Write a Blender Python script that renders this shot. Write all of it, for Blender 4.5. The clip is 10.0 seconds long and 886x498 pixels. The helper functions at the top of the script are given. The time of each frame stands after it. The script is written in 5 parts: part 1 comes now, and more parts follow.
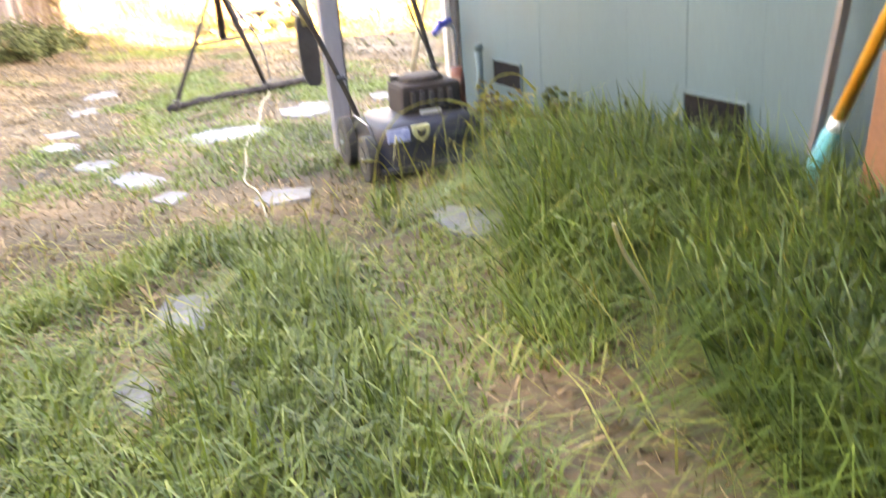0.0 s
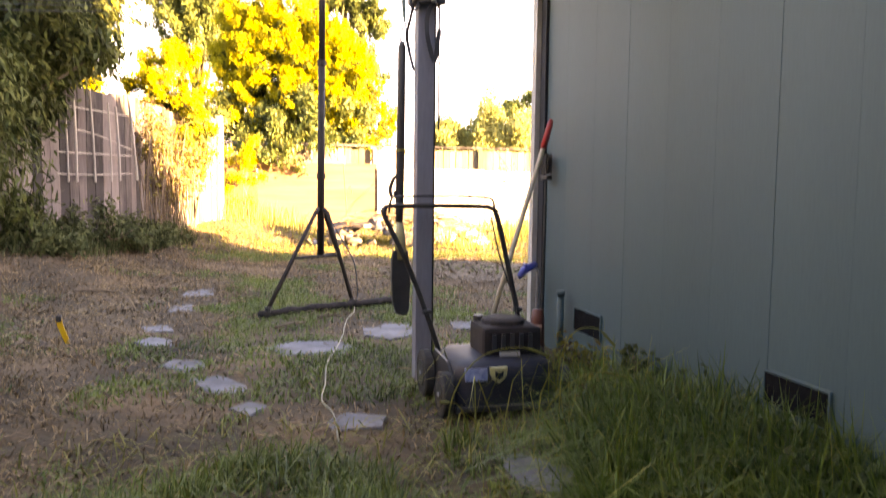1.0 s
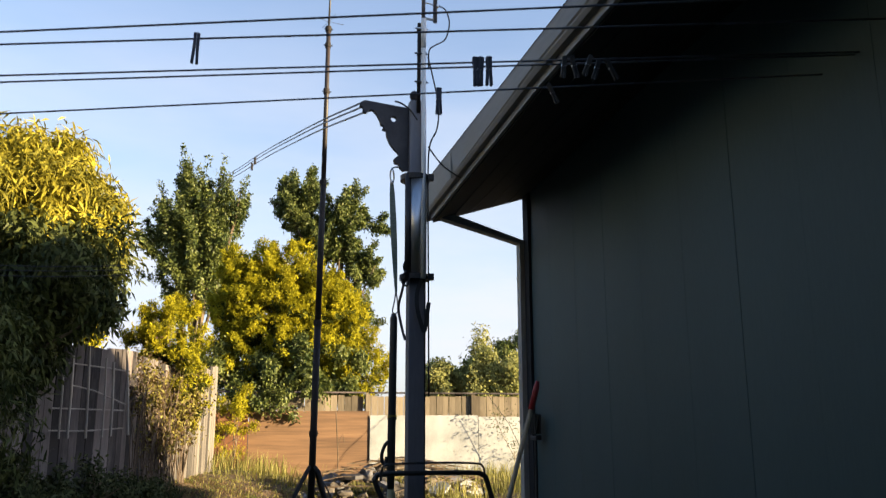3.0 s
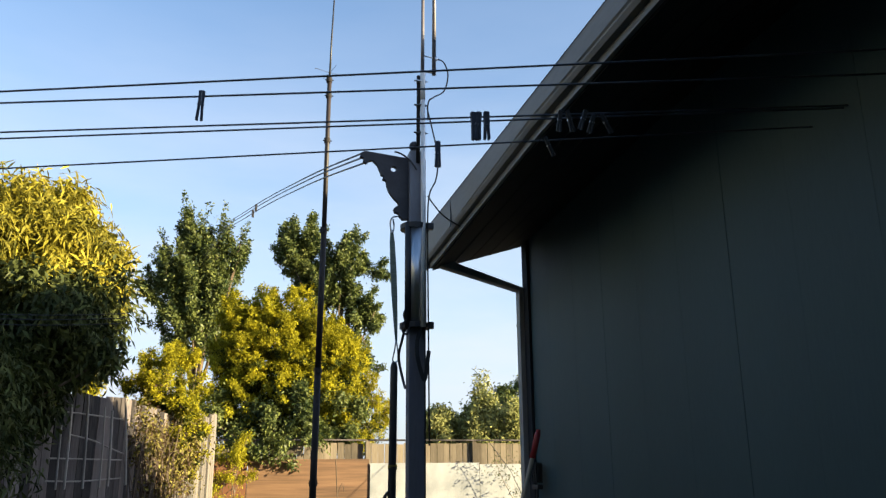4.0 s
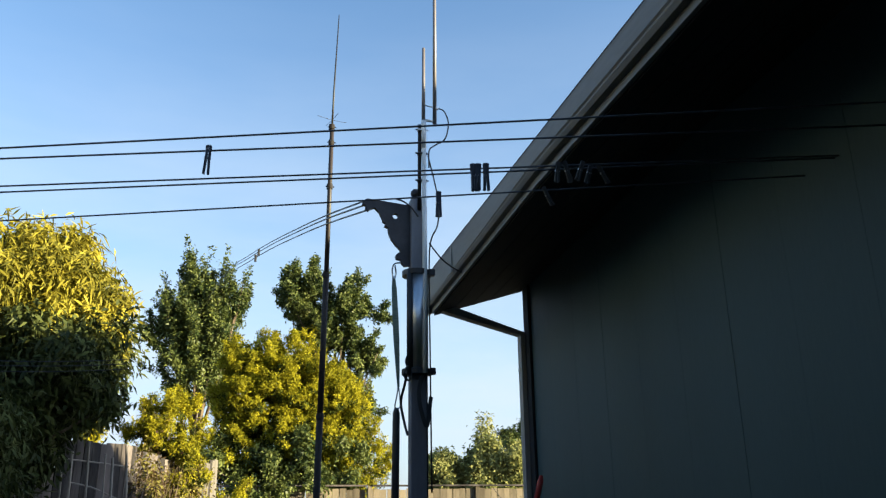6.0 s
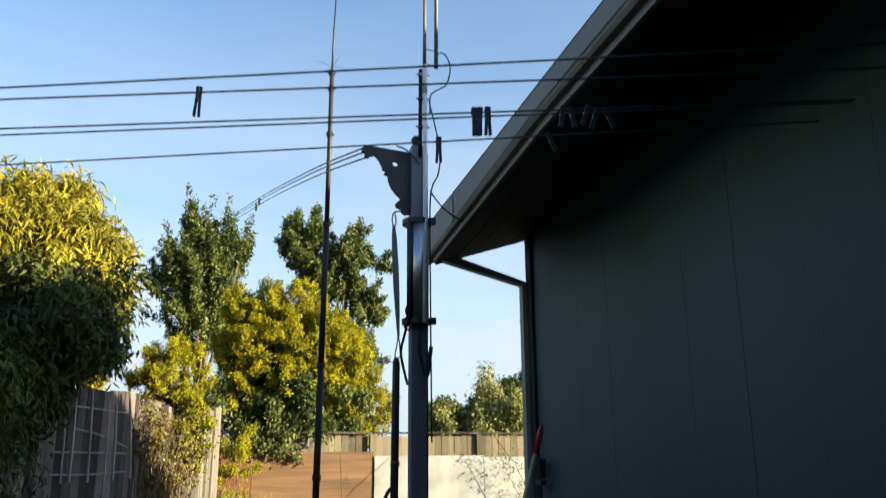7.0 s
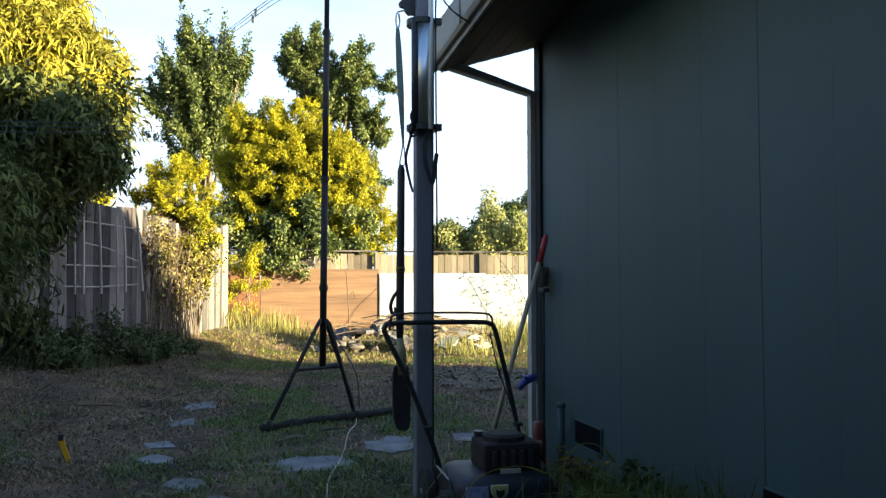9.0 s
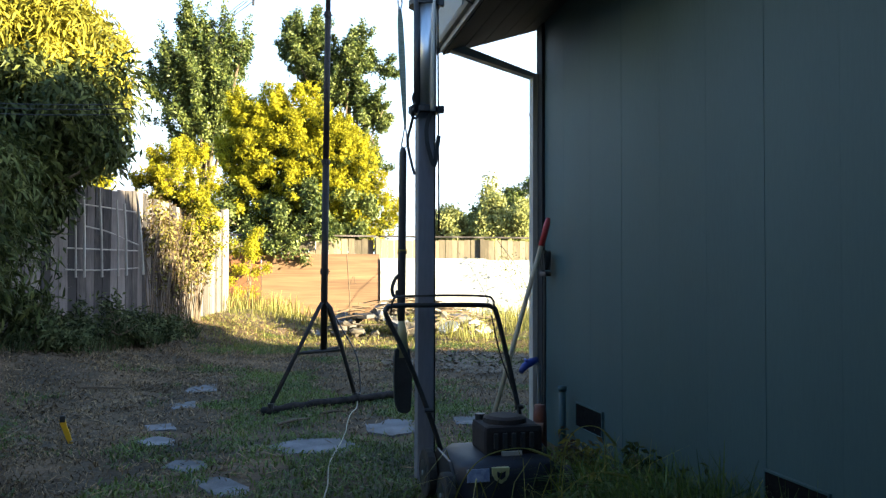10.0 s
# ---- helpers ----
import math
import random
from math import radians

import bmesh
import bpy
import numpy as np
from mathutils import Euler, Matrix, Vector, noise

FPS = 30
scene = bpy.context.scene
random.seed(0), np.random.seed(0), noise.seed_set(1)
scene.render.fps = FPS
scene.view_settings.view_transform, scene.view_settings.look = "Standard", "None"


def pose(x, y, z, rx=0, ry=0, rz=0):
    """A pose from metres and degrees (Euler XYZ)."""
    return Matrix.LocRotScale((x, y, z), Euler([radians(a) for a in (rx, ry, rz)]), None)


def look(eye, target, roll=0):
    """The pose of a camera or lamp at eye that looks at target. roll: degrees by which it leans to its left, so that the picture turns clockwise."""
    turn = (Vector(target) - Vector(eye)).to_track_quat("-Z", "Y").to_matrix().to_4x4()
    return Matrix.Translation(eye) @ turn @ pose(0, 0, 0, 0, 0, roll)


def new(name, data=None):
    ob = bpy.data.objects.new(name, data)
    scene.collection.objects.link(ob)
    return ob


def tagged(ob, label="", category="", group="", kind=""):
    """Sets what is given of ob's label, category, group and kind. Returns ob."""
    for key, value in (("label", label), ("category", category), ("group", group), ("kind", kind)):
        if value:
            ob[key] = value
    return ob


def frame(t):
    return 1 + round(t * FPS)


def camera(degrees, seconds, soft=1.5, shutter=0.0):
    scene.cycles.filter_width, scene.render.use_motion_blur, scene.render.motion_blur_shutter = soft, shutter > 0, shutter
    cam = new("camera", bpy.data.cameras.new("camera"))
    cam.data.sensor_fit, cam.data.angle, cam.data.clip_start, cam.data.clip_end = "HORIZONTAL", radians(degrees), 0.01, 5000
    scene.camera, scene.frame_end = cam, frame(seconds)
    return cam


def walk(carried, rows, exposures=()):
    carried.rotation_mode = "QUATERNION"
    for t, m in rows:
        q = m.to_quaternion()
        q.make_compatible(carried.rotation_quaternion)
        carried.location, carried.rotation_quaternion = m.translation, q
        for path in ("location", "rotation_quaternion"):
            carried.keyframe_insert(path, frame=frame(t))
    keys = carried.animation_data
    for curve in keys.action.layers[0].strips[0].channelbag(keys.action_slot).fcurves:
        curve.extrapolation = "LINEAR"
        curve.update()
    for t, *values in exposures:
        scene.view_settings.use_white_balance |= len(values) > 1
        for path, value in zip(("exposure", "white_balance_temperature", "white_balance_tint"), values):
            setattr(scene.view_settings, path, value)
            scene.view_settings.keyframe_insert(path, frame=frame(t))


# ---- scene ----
cam = camera(58.0, 10.0, soft=1.3, shutter=0.4)
PATH = [
    (0, (0.286, 0.514, 0.953), (0.871, 2.296, 0.258), -5.1),
    (0.3, (0.265, 0.478, 0.988), (0.779, 2.343, 0.478), -2.5),
    (0.5, (0.237, 0.484, 1.023), (0.743, 2.376, 0.617), -1.2),
    (0.8, (0.236, 0.478, 1.058), (0.725, 2.399, 0.792), -0.1),
    (1, (0.233, 0.464, 1.075), (0.707, 2.4, 0.91), 0.7),
    (1.5, (0.24, 0.426, 1.131), (0.72, 2.367, 1.161), 0.9),
    (2, (0.225, 0.34, 1.178), (0.708, 2.271, 1.37), 0.4),
    (2.5, (0.211, 0.313, 1.201), (0.694, 2.227, 1.525), 0.0),
    (2.7, (0.209, 0.296, 1.205), (0.692, 2.208, 1.576), 0.0),
    (4, (0.198, 0.233, 1.224), (0.669, 2.102, 1.757), -0.4),
    (4.5, (0.197, 0.218, 1.229), (0.663, 2.077, 1.798), -0.5),
    (5, (0.191, 0.181, 1.223), (0.655, 2.031, 1.824), -0.5),
    (5.5, (0.188, 0.169, 1.228), (0.649, 2.012, 1.855), -0.6),
    (5.7, (0.187, 0.174, 1.235), (0.648, 2.014, 1.869), -0.7),
    (6.8, (0.205, 0.207, 1.235), (0.665, 2.068, 1.804), -0.4),
    (7, (0.217, 0.255, 1.249), (0.678, 2.132, 1.763), -0.4),
    (7.5, (0.21, 0.3, 1.225), (0.678, 2.207, 1.605), -0.5),
    (8, (0.223, 0.348, 1.209), (0.692, 2.276, 1.459), -0.4),
    (8.5, (0.223, 0.354, 1.187), (0.692, 2.293, 1.338), -0.1),
    (9, (0.227, 0.359, 1.165), (0.694, 2.301, 1.249), -0.1),
    (9.5, (0.221, 0.366, 1.156), (0.69, 2.31, 1.206), 0.0),
    (10, (0.224, 0.373, 1.148), (0.69, 2.317, 1.197), 0.1),
]
EXPOSURES = [(0.0, 6.4, 12400, 31), (0.5, 5.65, 11800, 33), (0.8, 4.85, 11200, 36), (1.1, 4.0, 10600, 37), (1.6, 2.85, 9700, 33), (2.2, 1.78, 8600, 28), (2.7, 1.58, 7500, 21), (4.0, 1.5, 6600, 12), (5.5, 1.45, 6250, 7),
             (7.2, 1.48, 6450, 7), (8.0, 1.72, 6550, 9), (9.0, 2.28, 6350, 9), (10.0, 2.7, 6300, 8)]
walk(cam, [(t, look(eye, target, roll)) for t, eye, target, roll in PATH], EXPOSURES)

# ---------------------------------------------------------------- light
SUN_ELEV, SUN_TURN = radians(9.0), radians(117.5)
world = bpy.data.worlds.new("evening_sky")
scene.world = world
world.use_nodes = True
wn, wl = world.node_tree.nodes, world.node_tree.links
wn.clear()
sky = wn.new("ShaderNodeTexSky")
sky.sky_type, sky.sun_disc = "NISHITA", False
sky.sun_elevation, sky.sun_rotation = SUN_ELEV, SUN_TURN
sky.air_density, sky.dust_density, sky.ozone_density = 1.0, 1.5, 3.0
back = wn.new("ShaderNodeBackground")
back.inputs["Strength"].default_value = 0.15
wout = wn.new("ShaderNodeOutputWorld")
# thin pale haze and wisps of high cloud, thickest towards the horizon
heading = wn.new("ShaderNodeTexCoord")
height = wn.new("ShaderNodeSeparateXYZ")
wl.new(heading.outputs["Generated"], height.inputs["Vector"])
fade = wn.new("ShaderNodeMapRange")
fade.interpolation_type = "SMOOTHSTEP"
for key, v in (("From Min", -0.02), ("From Max", 0.68), ("To Min", 0.93), ("To Max", 0.0)):
    fade.inputs[key].default_value = v
wl.new(height.outputs["Z"], fade.inputs["Value"])
stretch_sky = wn.new("ShaderNodeMapping")
stretch_sky.inputs["Scale"].default_value = (1.2, 1.2, 4.5)
wl.new(heading.outputs["Generated"], stretch_sky.inputs["Vector"])
wisp = wn.new("ShaderNodeTexNoise")
wisp.inputs["Scale"].default_value, wisp.inputs["Detail"].default_value, wisp.inputs["Roughness"].default_value = 1.6, 5.0, 0.55
wl.new(stretch_sky.outputs["Vector"], wisp.inputs["Vector"])
swell = wn.new("ShaderNodeMapRange")
for key, v in (("From Min", 0.33), ("From Max", 0.68), ("To Min", 0.55), ("To Max", 1.3)):
    swell.inputs[key].default_value = v
wl.new(wisp.outputs["Fac"], swell.inputs["Value"])
veil = wn.new("ShaderNodeMath")
veil.operation = "MULTIPLY"
wl.new(fade.outputs["Result"], veil.inputs[0])
wl.new(swell.outputs["Result"], veil.inputs[1])
hazy = wn.new("ShaderNodeMix")
hazy.data_type = "RGBA"
wl.new(veil.outputs[0], hazy.inputs["Factor"])
wl.new(sky.outputs["Color"], hazy.inputs["A"])
hazy.inputs["B"].default_value = (1.95, 2.2, 2.52, 1)
wl.new(hazy.outputs["Result"], back.inputs["Color"])
wl.new(back.outputs["Background"], wout.inputs["Surface"])

sun_dir = Vector((math.sin(SUN_TURN) * math.cos(SUN_ELEV), math.cos(SUN_TURN) * math.cos(SUN_ELEV), math.sin(SUN_ELEV)))
sun = new("sun", bpy.data.lights.new("sun", "SUN"))
sun.data.energy, sun.data.angle, sun.data.color = 7.0, radians(0.6), (1.0, 0.83, 0.50)
sun.matrix_world = look(sun_dir * 60, (0, 0, 0))

# ---------------------------------------------------------------- materials


def surface(name, dark, light, scale=6.0, rough=0.8, metal=0.0, bump=0.15, fine=60.0, stretch=(1, 1, 1), vary=0.0, island=0.0,
            through_light=0.0, third=None, gloss=0.5, bump_scale=0.004):
    """A surface with coarse stains and fine grain; vary: from piece to piece; island: from leaf to leaf."""
    m = bpy.data.materials.new(name)
    m.use_nodes = True
    n, ln = m.node_tree.nodes, m.node_tree.links
    bsdf, out = n["Principled BSDF"], n["Material Output"]
    coord = n.new("ShaderNodeTexCoord")
    mapping = n.new("ShaderNodeMapping")
    mapping.inputs["Scale"].default_value = stretch
    ln.new(coord.outputs["Object"], mapping.inputs["Vector"])
    coarse, grain = n.new("ShaderNodeTexNoise"), n.new("ShaderNodeTexNoise")
    coarse.inputs["Scale"].default_value, coarse.inputs["Detail"].default_value = scale, 5.0
    grain.inputs["Scale"].default_value, grain.inputs["Detail"].default_value = fine, 4.0
    for tex in (coarse, grain):
        ln.new(mapping.outputs["Vector"], tex.inputs["Vector"])
    add = n.new("ShaderNodeMath")
    add.operation = "MULTIPLY_ADD"
    add.inputs[1].default_value = 0.4
    ln.new(grain.outputs["Fac"], add.inputs[0])
    ln.new(coarse.outputs["Fac"], add.inputs[2])
    fac = add.outputs[0]
    if vary or island:
        if vary:
            src = n.new("ShaderNodeObjectInfo").outputs["Random"]
        else:
            src = n.new("ShaderNodeNewGeometry").outputs["Random Per Island"]
        shift = n.new("ShaderNodeMath")
        shift.operation = "MULTIPLY_ADD"
        shift.inputs[1].default_value = vary or island
        ln.new(src, shift.inputs[0])
        ln.new(fac, shift.inputs[2])
        off = n.new("ShaderNodeMath")
        off.operation = "SUBTRACT"
        off.inputs[1].default_value = (vary or island) / 2
        ln.new(shift.outputs[0], off.inputs[0])
        fac = off.outputs[0]
    ramp = n.new("ShaderNodeValToRGB")
    ramp.color_ramp.elements[0].position, ramp.color_ramp.elements[1].position = 0.42, 0.98
    ramp.color_ramp.elements[0].color, ramp.color_ramp.elements[1].color = (*dark, 1), (*light, 1)
    if third:
        e = ramp.color_ramp.elements.new(0.7)
        e.color = (*third, 1)
    ln.new(fac, ramp.inputs["Fac"])
    ln.new(ramp.outputs["Color"], bsdf.inputs["Base Color"])
    bsdf.inputs["Roughness"].default_value, bsdf.inputs["Metallic"].default_value = rough, metal
    bsdf.inputs["Specular IOR Level"].default_value = gloss
    if bump:
        b = n.new("ShaderNodeBump")
        b.inputs["Strength"].default_value, b.inputs["Distance"].default_value = bump, bump_scale
        ln.new(fac if not island else add.outputs[0], b.inputs["Height"])
        ln.new(b.outputs["Normal"], bsdf.inputs["Normal"])
    if through_light:
        tr, mix = n.new("ShaderNodeBsdfTranslucent"), n.new("ShaderNodeMixShader")
        mix.inputs["Fac"].default_value = through_light
        ln.new(ramp.outputs["Color"], tr.inputs["Color"])
        ln.new(bsdf.outputs["BSDF"], mix.inputs[1])
        ln.new(tr.outputs["BSDF"], mix.inputs[2])
        ln.new(mix.outputs["Shader"], out.inputs["Surface"])
    return m


M = {
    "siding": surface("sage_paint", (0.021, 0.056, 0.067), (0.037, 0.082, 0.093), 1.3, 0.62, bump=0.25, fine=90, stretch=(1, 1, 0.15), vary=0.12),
    "trim": surface("grey_trim_paint", (0.25, 0.25, 0.24), (0.42, 0.415, 0.39), 3, 0.6, stretch=(1, 1, 0.3)),
    "soffit": surface("shade_dark_boards", (0.006, 0.007, 0.010), (0.017, 0.019, 0.025), 2, 0.85),
    "roofing": surface("asphalt_shingle", (0.04, 0.04, 0.045), (0.10, 0.095, 0.09), 8, 0.95, bump=0.6, fine=180),
    "gutter": surface("painted_gutter", (0.155, 0.148, 0.140), (0.265, 0.250, 0.230), 2.5, 0.55, stretch=(1, 0.2, 1)),
    "dark_mesh": surface("vent_screen", (0.004, 0.004, 0.005), (0.011, 0.011, 0.012), 30, 1.0, gloss=0.05),
    "soil": surface("dry_lawn_soil", (0.012, 0.008, 0.005), (0.185, 0.110, 0.057), 1.5, 0.98, bump=1.0, fine=26, third=(0.062, 0.040, 0.020), bump_scale=0.035),
    "grey_wood": surface("weathered_fence_wood", (0.022, 0.019, 0.020), (0.175, 0.149, 0.143), 3.6, 0.9, bump=0.8, fine=50, stretch=(1, 1, 0.12), vary=0.75),
    "far_wood": surface("sunbleached_fence_wood", (0.070, 0.057, 0.040), (0.25, 0.208, 0.150), 3.0, 0.9, bump=0.5, fine=50, stretch=(1, 1, 0.12), vary=0.35),
    "pale_wood": surface("bleached_fence_wood", (0.030, 0.027, 0.025), (0.155, 0.140, 0.125), 4.0, 0.9, bump=0.8, fine=50, stretch=(1, 1, 0.14), vary=0.8),
    "ply": surface("raw_plywood", (0.070, 0.038, 0.020), (0.230, 0.130, 0.069), 3.0, 0.8, bump=0.3, fine=11, stretch=(0.16, 1, 3.0)),
    "ply_red": surface("reddish_plywood", (0.11, 0.042, 0.018), (0.20, 0.085, 0.038), 2.2, 0.8, bump=0.2, stretch=(0.3, 1, 1.4)),
    "white_board": surface("chalky_white_board", (0.17, 0.185, 0.195), (0.41, 0.43, 0.44), 1.8, 0.75, bump=0.15),
    "post_paint": surface("grey_blue_post_paint", (0.13, 0.135, 0.165), (0.23, 0.235, 0.27), 4, 0.6, stretch=(1, 1, 0.2), bump=0.3),
    "steel": surface("dull_galvanised_steel", (0.42, 0.43, 0.45), (0.62, 0.63, 0.66), 8, 0.32, metal=0.9, stretch=(1, 1, 0.2)),
    "white_pipe": surface("white_plastic_pipe", (0.60, 0.60, 0.60), (0.78, 0.78, 0.76), 6, 0.4, bump=0.05),
    "mast_paint": surface("dark_brown_mast_steel", (0.010, 0.009, 0.009), (0.034, 0.027, 0.024), 9, 0.7, gloss=0.25, stretch=(1, 1, 0.3)),
    "rod": surface("dull_aerial_rod", (0.14, 0.13, 0.14), (0.26, 0.235, 0.235), 6, 0.45, metal=0.2, stretch=(1, 1, 0.3)),
    "mast_upper": surface("bare_mast_tube", (0.016, 0.013, 0.013), (0.046, 0.035, 0.031), 6, 0.5, gloss=0.4, stretch=(1, 1, 0.3)),
    "iron": surface("dark_cast_bracket", (0.016, 0.016, 0.021), (0.045, 0.043, 0.052), 12, 0.6, bump=0.3),
    "black": surface("black_plastic", (0.012, 0.012, 0.014), (0.035, 0.035, 0.038), 10, 0.5),
    "black_tube": surface("black_painted_tube", (0.012, 0.012, 0.014), (0.04, 0.036, 0.036), 10, 0.35),
    "strap": surface("grey_green_webbing", (0.16, 0.20, 0.17), (0.28, 0.33, 0.28), 30, 0.9, stretch=(1, 1, 3)),
    "slab": surface("pale_concrete_slab", (0.055, 0.055, 0.060), (0.205, 0.205, 0.220), 5, 0.9, bump=0.4, fine=90, vary=0.15),
    "wire": surface("black_wire", (0.010, 0.010, 0.011), (0.026, 0.026, 0.029), 10, 0.5, bump=0),
    "line": surface("grey_clothes_line", (0.05, 0.055, 0.07), (0.11, 0.115, 0.14), 20, 0.5, bump=0),
    "bark": surface("rough_bark", (0.07, 0.05, 0.035), (0.20, 0.15, 0.10), 6, 0.95, bump=0.8, stretch=(1, 1, 0.25)),
    # leaf_left and leaf_shade: lit and shaded leaf colours of one tree
    "leaf_left": surface("sunlit_drooping_leaf", (0.055, 0.062, 0.012), (0.42, 0.36, 0.040), 1.6, 0.6, gloss=0.15, bump=0, island=0.3, through_light=0.2),
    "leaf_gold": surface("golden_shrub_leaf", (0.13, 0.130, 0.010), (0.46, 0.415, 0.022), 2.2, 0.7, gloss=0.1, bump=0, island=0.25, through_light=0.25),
    "leaf_shade": surface("shaded_drooping_leaf", (0.012, 0.022, 0.008), (0.105, 0.122, 0.034), 1.4, 0.55, gloss=0.15, bump=0, island=0.35, through_light=0.15),
    "leaf_dark": surface("deep_green_leaf", (0.020, 0.042, 0.012), (0.175, 0.205, 0.055), 1.0, 0.5, gloss=0.3, bump=0, island=0.5, through_light=0.25),
    # inner leaves, darkened so that the gaps between tufts look shaded
    "leaf_inner": surface("inner_shade_shrub_leaf", (0.014, 0.026, 0.007), (0.088, 0.108, 0.020), 1.6, 0.7, gloss=0.1, bump=0, island=0.3, through_light=0.22),
    "leaf_far": surface("far_tree_leaf", (0.12, 0.145, 0.05), (0.40, 0.39, 0.14), 0.5, 0.7, gloss=0.1, bump=0, island=0.5, through_light=0.25),
    "leaf_weed": surface("dusty_weed_leaf", (0.030, 0.040, 0.018), (0.105, 0.12, 0.048), 1.5, 0.75, gloss=0.1, bump=0, island=0.5, through_light=0.2),
    "vine": surface("rusty_vine_leaf", (0.06, 0.032, 0.014), (0.22, 0.20, 0.035), 3.5, 0.7, bump=0, island=0.8, through_light=0.25),
    "grass_green": surface("fresh_green_grass", (0.030, 0.060, 0.007), (0.150, 0.205, 0.032), 1.5, 0.55, bump=0, island=0.5, through_light=0.3),
    "grass_rank": surface("rank_dark_green_grass", (0.020, 0.046, 0.006), (0.105, 0.160, 0.024), 1.3, 0.5, bump=0, island=0.5, through_light=0.3),
    "grass_dry": surface("dry_cut_grass", (0.062, 0.038, 0.017), (0.34, 0.226, 0.118), 1.4, 0.8, bump=0, island=0.7, third=(0.125, 0.080, 0.037), through_light=0.2),
    "straw": surface("yellow_straw_grass", (0.10, 0.105, 0.020), (0.30, 0.275, 0.07), 1.2, 0.7, bump=0, island=0.5, through_light=0.3),
}

# ---------------------------------------------------------------- building helpers
ORIGIN = {}
RNG = np.random.default_rng(7)


def thing(name, at, label, category, group="", kind=""):
    """An empty at a thing's base, which parents its parts."""
    ob = new(name)
    ob.empty_display_size = 0.05
    ob.location = at
    ORIGIN[ob] = Vector(at)
    return tagged(ob, label, category, group, kind)


def mesh_of(name, bm, material, origin=(0, 0, 0), smooth=False):
    bmesh.ops.translate(bm, verts=bm.verts, vec=-Vector(origin))
    bmesh.ops.recalc_face_normals(bm, faces=bm.faces)
    me = bpy.data.meshes.new(name)
    if smooth:
        for f in bm.faces:
            f.smooth = True
    bm.to_mesh(me)
    bm.free()
    me.materials.append(material)
    return me


def part(name, bm, material, parent, label="", smooth=False):
    """One mesh, built in world places, under a thing or a part."""
    origin = ORIGIN[parent]
    ob = new(name, mesh_of(name, bm, material, origin, smooth))
    ob.parent = parent
    ORIGIN[ob] = origin
    return tagged(ob, label) if label else ob


def single(name, bm, material, at, label, category, group="", kind="", smooth=False):
    ob = new(name, mesh_of(name, bm, material, at, smooth))
    ob.location = at
    ORIGIN[ob] = Vector(at)
    return tagged(ob, label, category, group, kind)


def quads(name, verts, faces, material):
    """A mesh from arrays of computed corners and faces of equal size."""
    me = bpy.data.meshes.new(name)
    k = faces.shape[1]
    me.vertices.add(len(verts))
    me.vertices.foreach_set("co", np.asarray(verts, np.float32).ravel())
    me.loops.add(faces.size)
    me.loops.foreach_set("vertex_index", faces.astype(np.int32).ravel())
    me.polygons.add(len(faces))
    me.polygons.foreach_set("loop_start", np.arange(0, faces.size, k, dtype=np.int32))
    me.update(calc_edges=True)
    me.materials.append(material)
    return me


def box(bm, lo, hi, bevel=0.0, turn=None):
    """An upright box between two corners, its edges rounded by bevel; turn: a matrix about its centre."""
    lo, hi = Vector(lo), Vector(hi)
    size, mid = hi - lo, (hi + lo) / 2
    geo = bmesh.ops.create_cube(bm, size=1.0)
    vs = geo["verts"]
    bmesh.ops.scale(bm, vec=size, verts=vs)
    if bevel:
        es = list({e for v in vs for e in v.link_edges})
        r = bmesh.ops.bevel(bm, geom=es, offset=bevel, segments=2, affect="EDGES", profile=0.6)
        vs = list({v for f in r["faces"] for v in f.verts} | {v for v in vs if v.is_valid})
    if turn is not None:
        bmesh.ops.transform(bm, matrix=turn, verts=vs)
    bmesh.ops.translate(bm, vec=mid, verts=vs)
    return vs


def tube(bm, points, radius, sides=8, flat=None, caps=True):
    """A tube along points; radius may be one number or one a point; flat: (width, height) for a rectangular bar."""
    pts = [Vector(p) for p in points]
    rings = []
    up = Vector((0.02, 0.03, 1.0)) if abs((pts[-1] - pts[0]).normalized().z) < 0.9 else Vector((0.03, 1.0, 0.02))
    for i, p in enumerate(pts):
        d = (pts[min(i + 1, len(pts) - 1)] - pts[max(i - 1, 0)]).normalized()
        a = d.cross(up).normalized()
        b = a.cross(d).normalized()
        r = radius[i] if isinstance(radius, (list, tuple)) else radius
        ring = []
        if flat:
            for u, v in ((-1, -1), (1, -1), (1, 1), (-1, 1)):
                ring.append(bm.verts.new(p + a * u * flat[0] / 2 + b * v * flat[1] / 2))
        else:
            for k in range(sides):
                w = 2 * math.pi * k / sides
                ring.append(bm.verts.new(p + a * math.cos(w) * r + b * math.sin(w) * r))
        rings.append(ring)
    n = len(rings[0])
    for r0, r1 in zip(rings, rings[1:]):
        for k in range(n):
            bm.faces.new((r0[k], r0[(k + 1) % n], r1[(k + 1) % n], r1[k]))
    if caps:
        bm.faces.new(rings[0][::-1])
        bm.faces.new(rings[-1])
    return bm


def prism(bm, outline, axis, lo, hi):
    """A flat outline given in two coordinates, drawn out along the third axis from lo to hi."""
    def place(u, v, w):
        return {"x": (w, u, v), "y": (u, w, v), "z": (u, v, w)}[axis]
    a = [bm.verts.new(place(u, v, lo)) for u, v in outline]
    b = [bm.verts.new(place(u, v, hi)) for u, v in outline]
    bm.faces.new(a)
    bm.faces.new(b[::-1])
    for i in range(len(a)):
        j = (i + 1) % len(a)
        bm.faces.new((a[i], b[i], b[j], a[j]))
    return bm


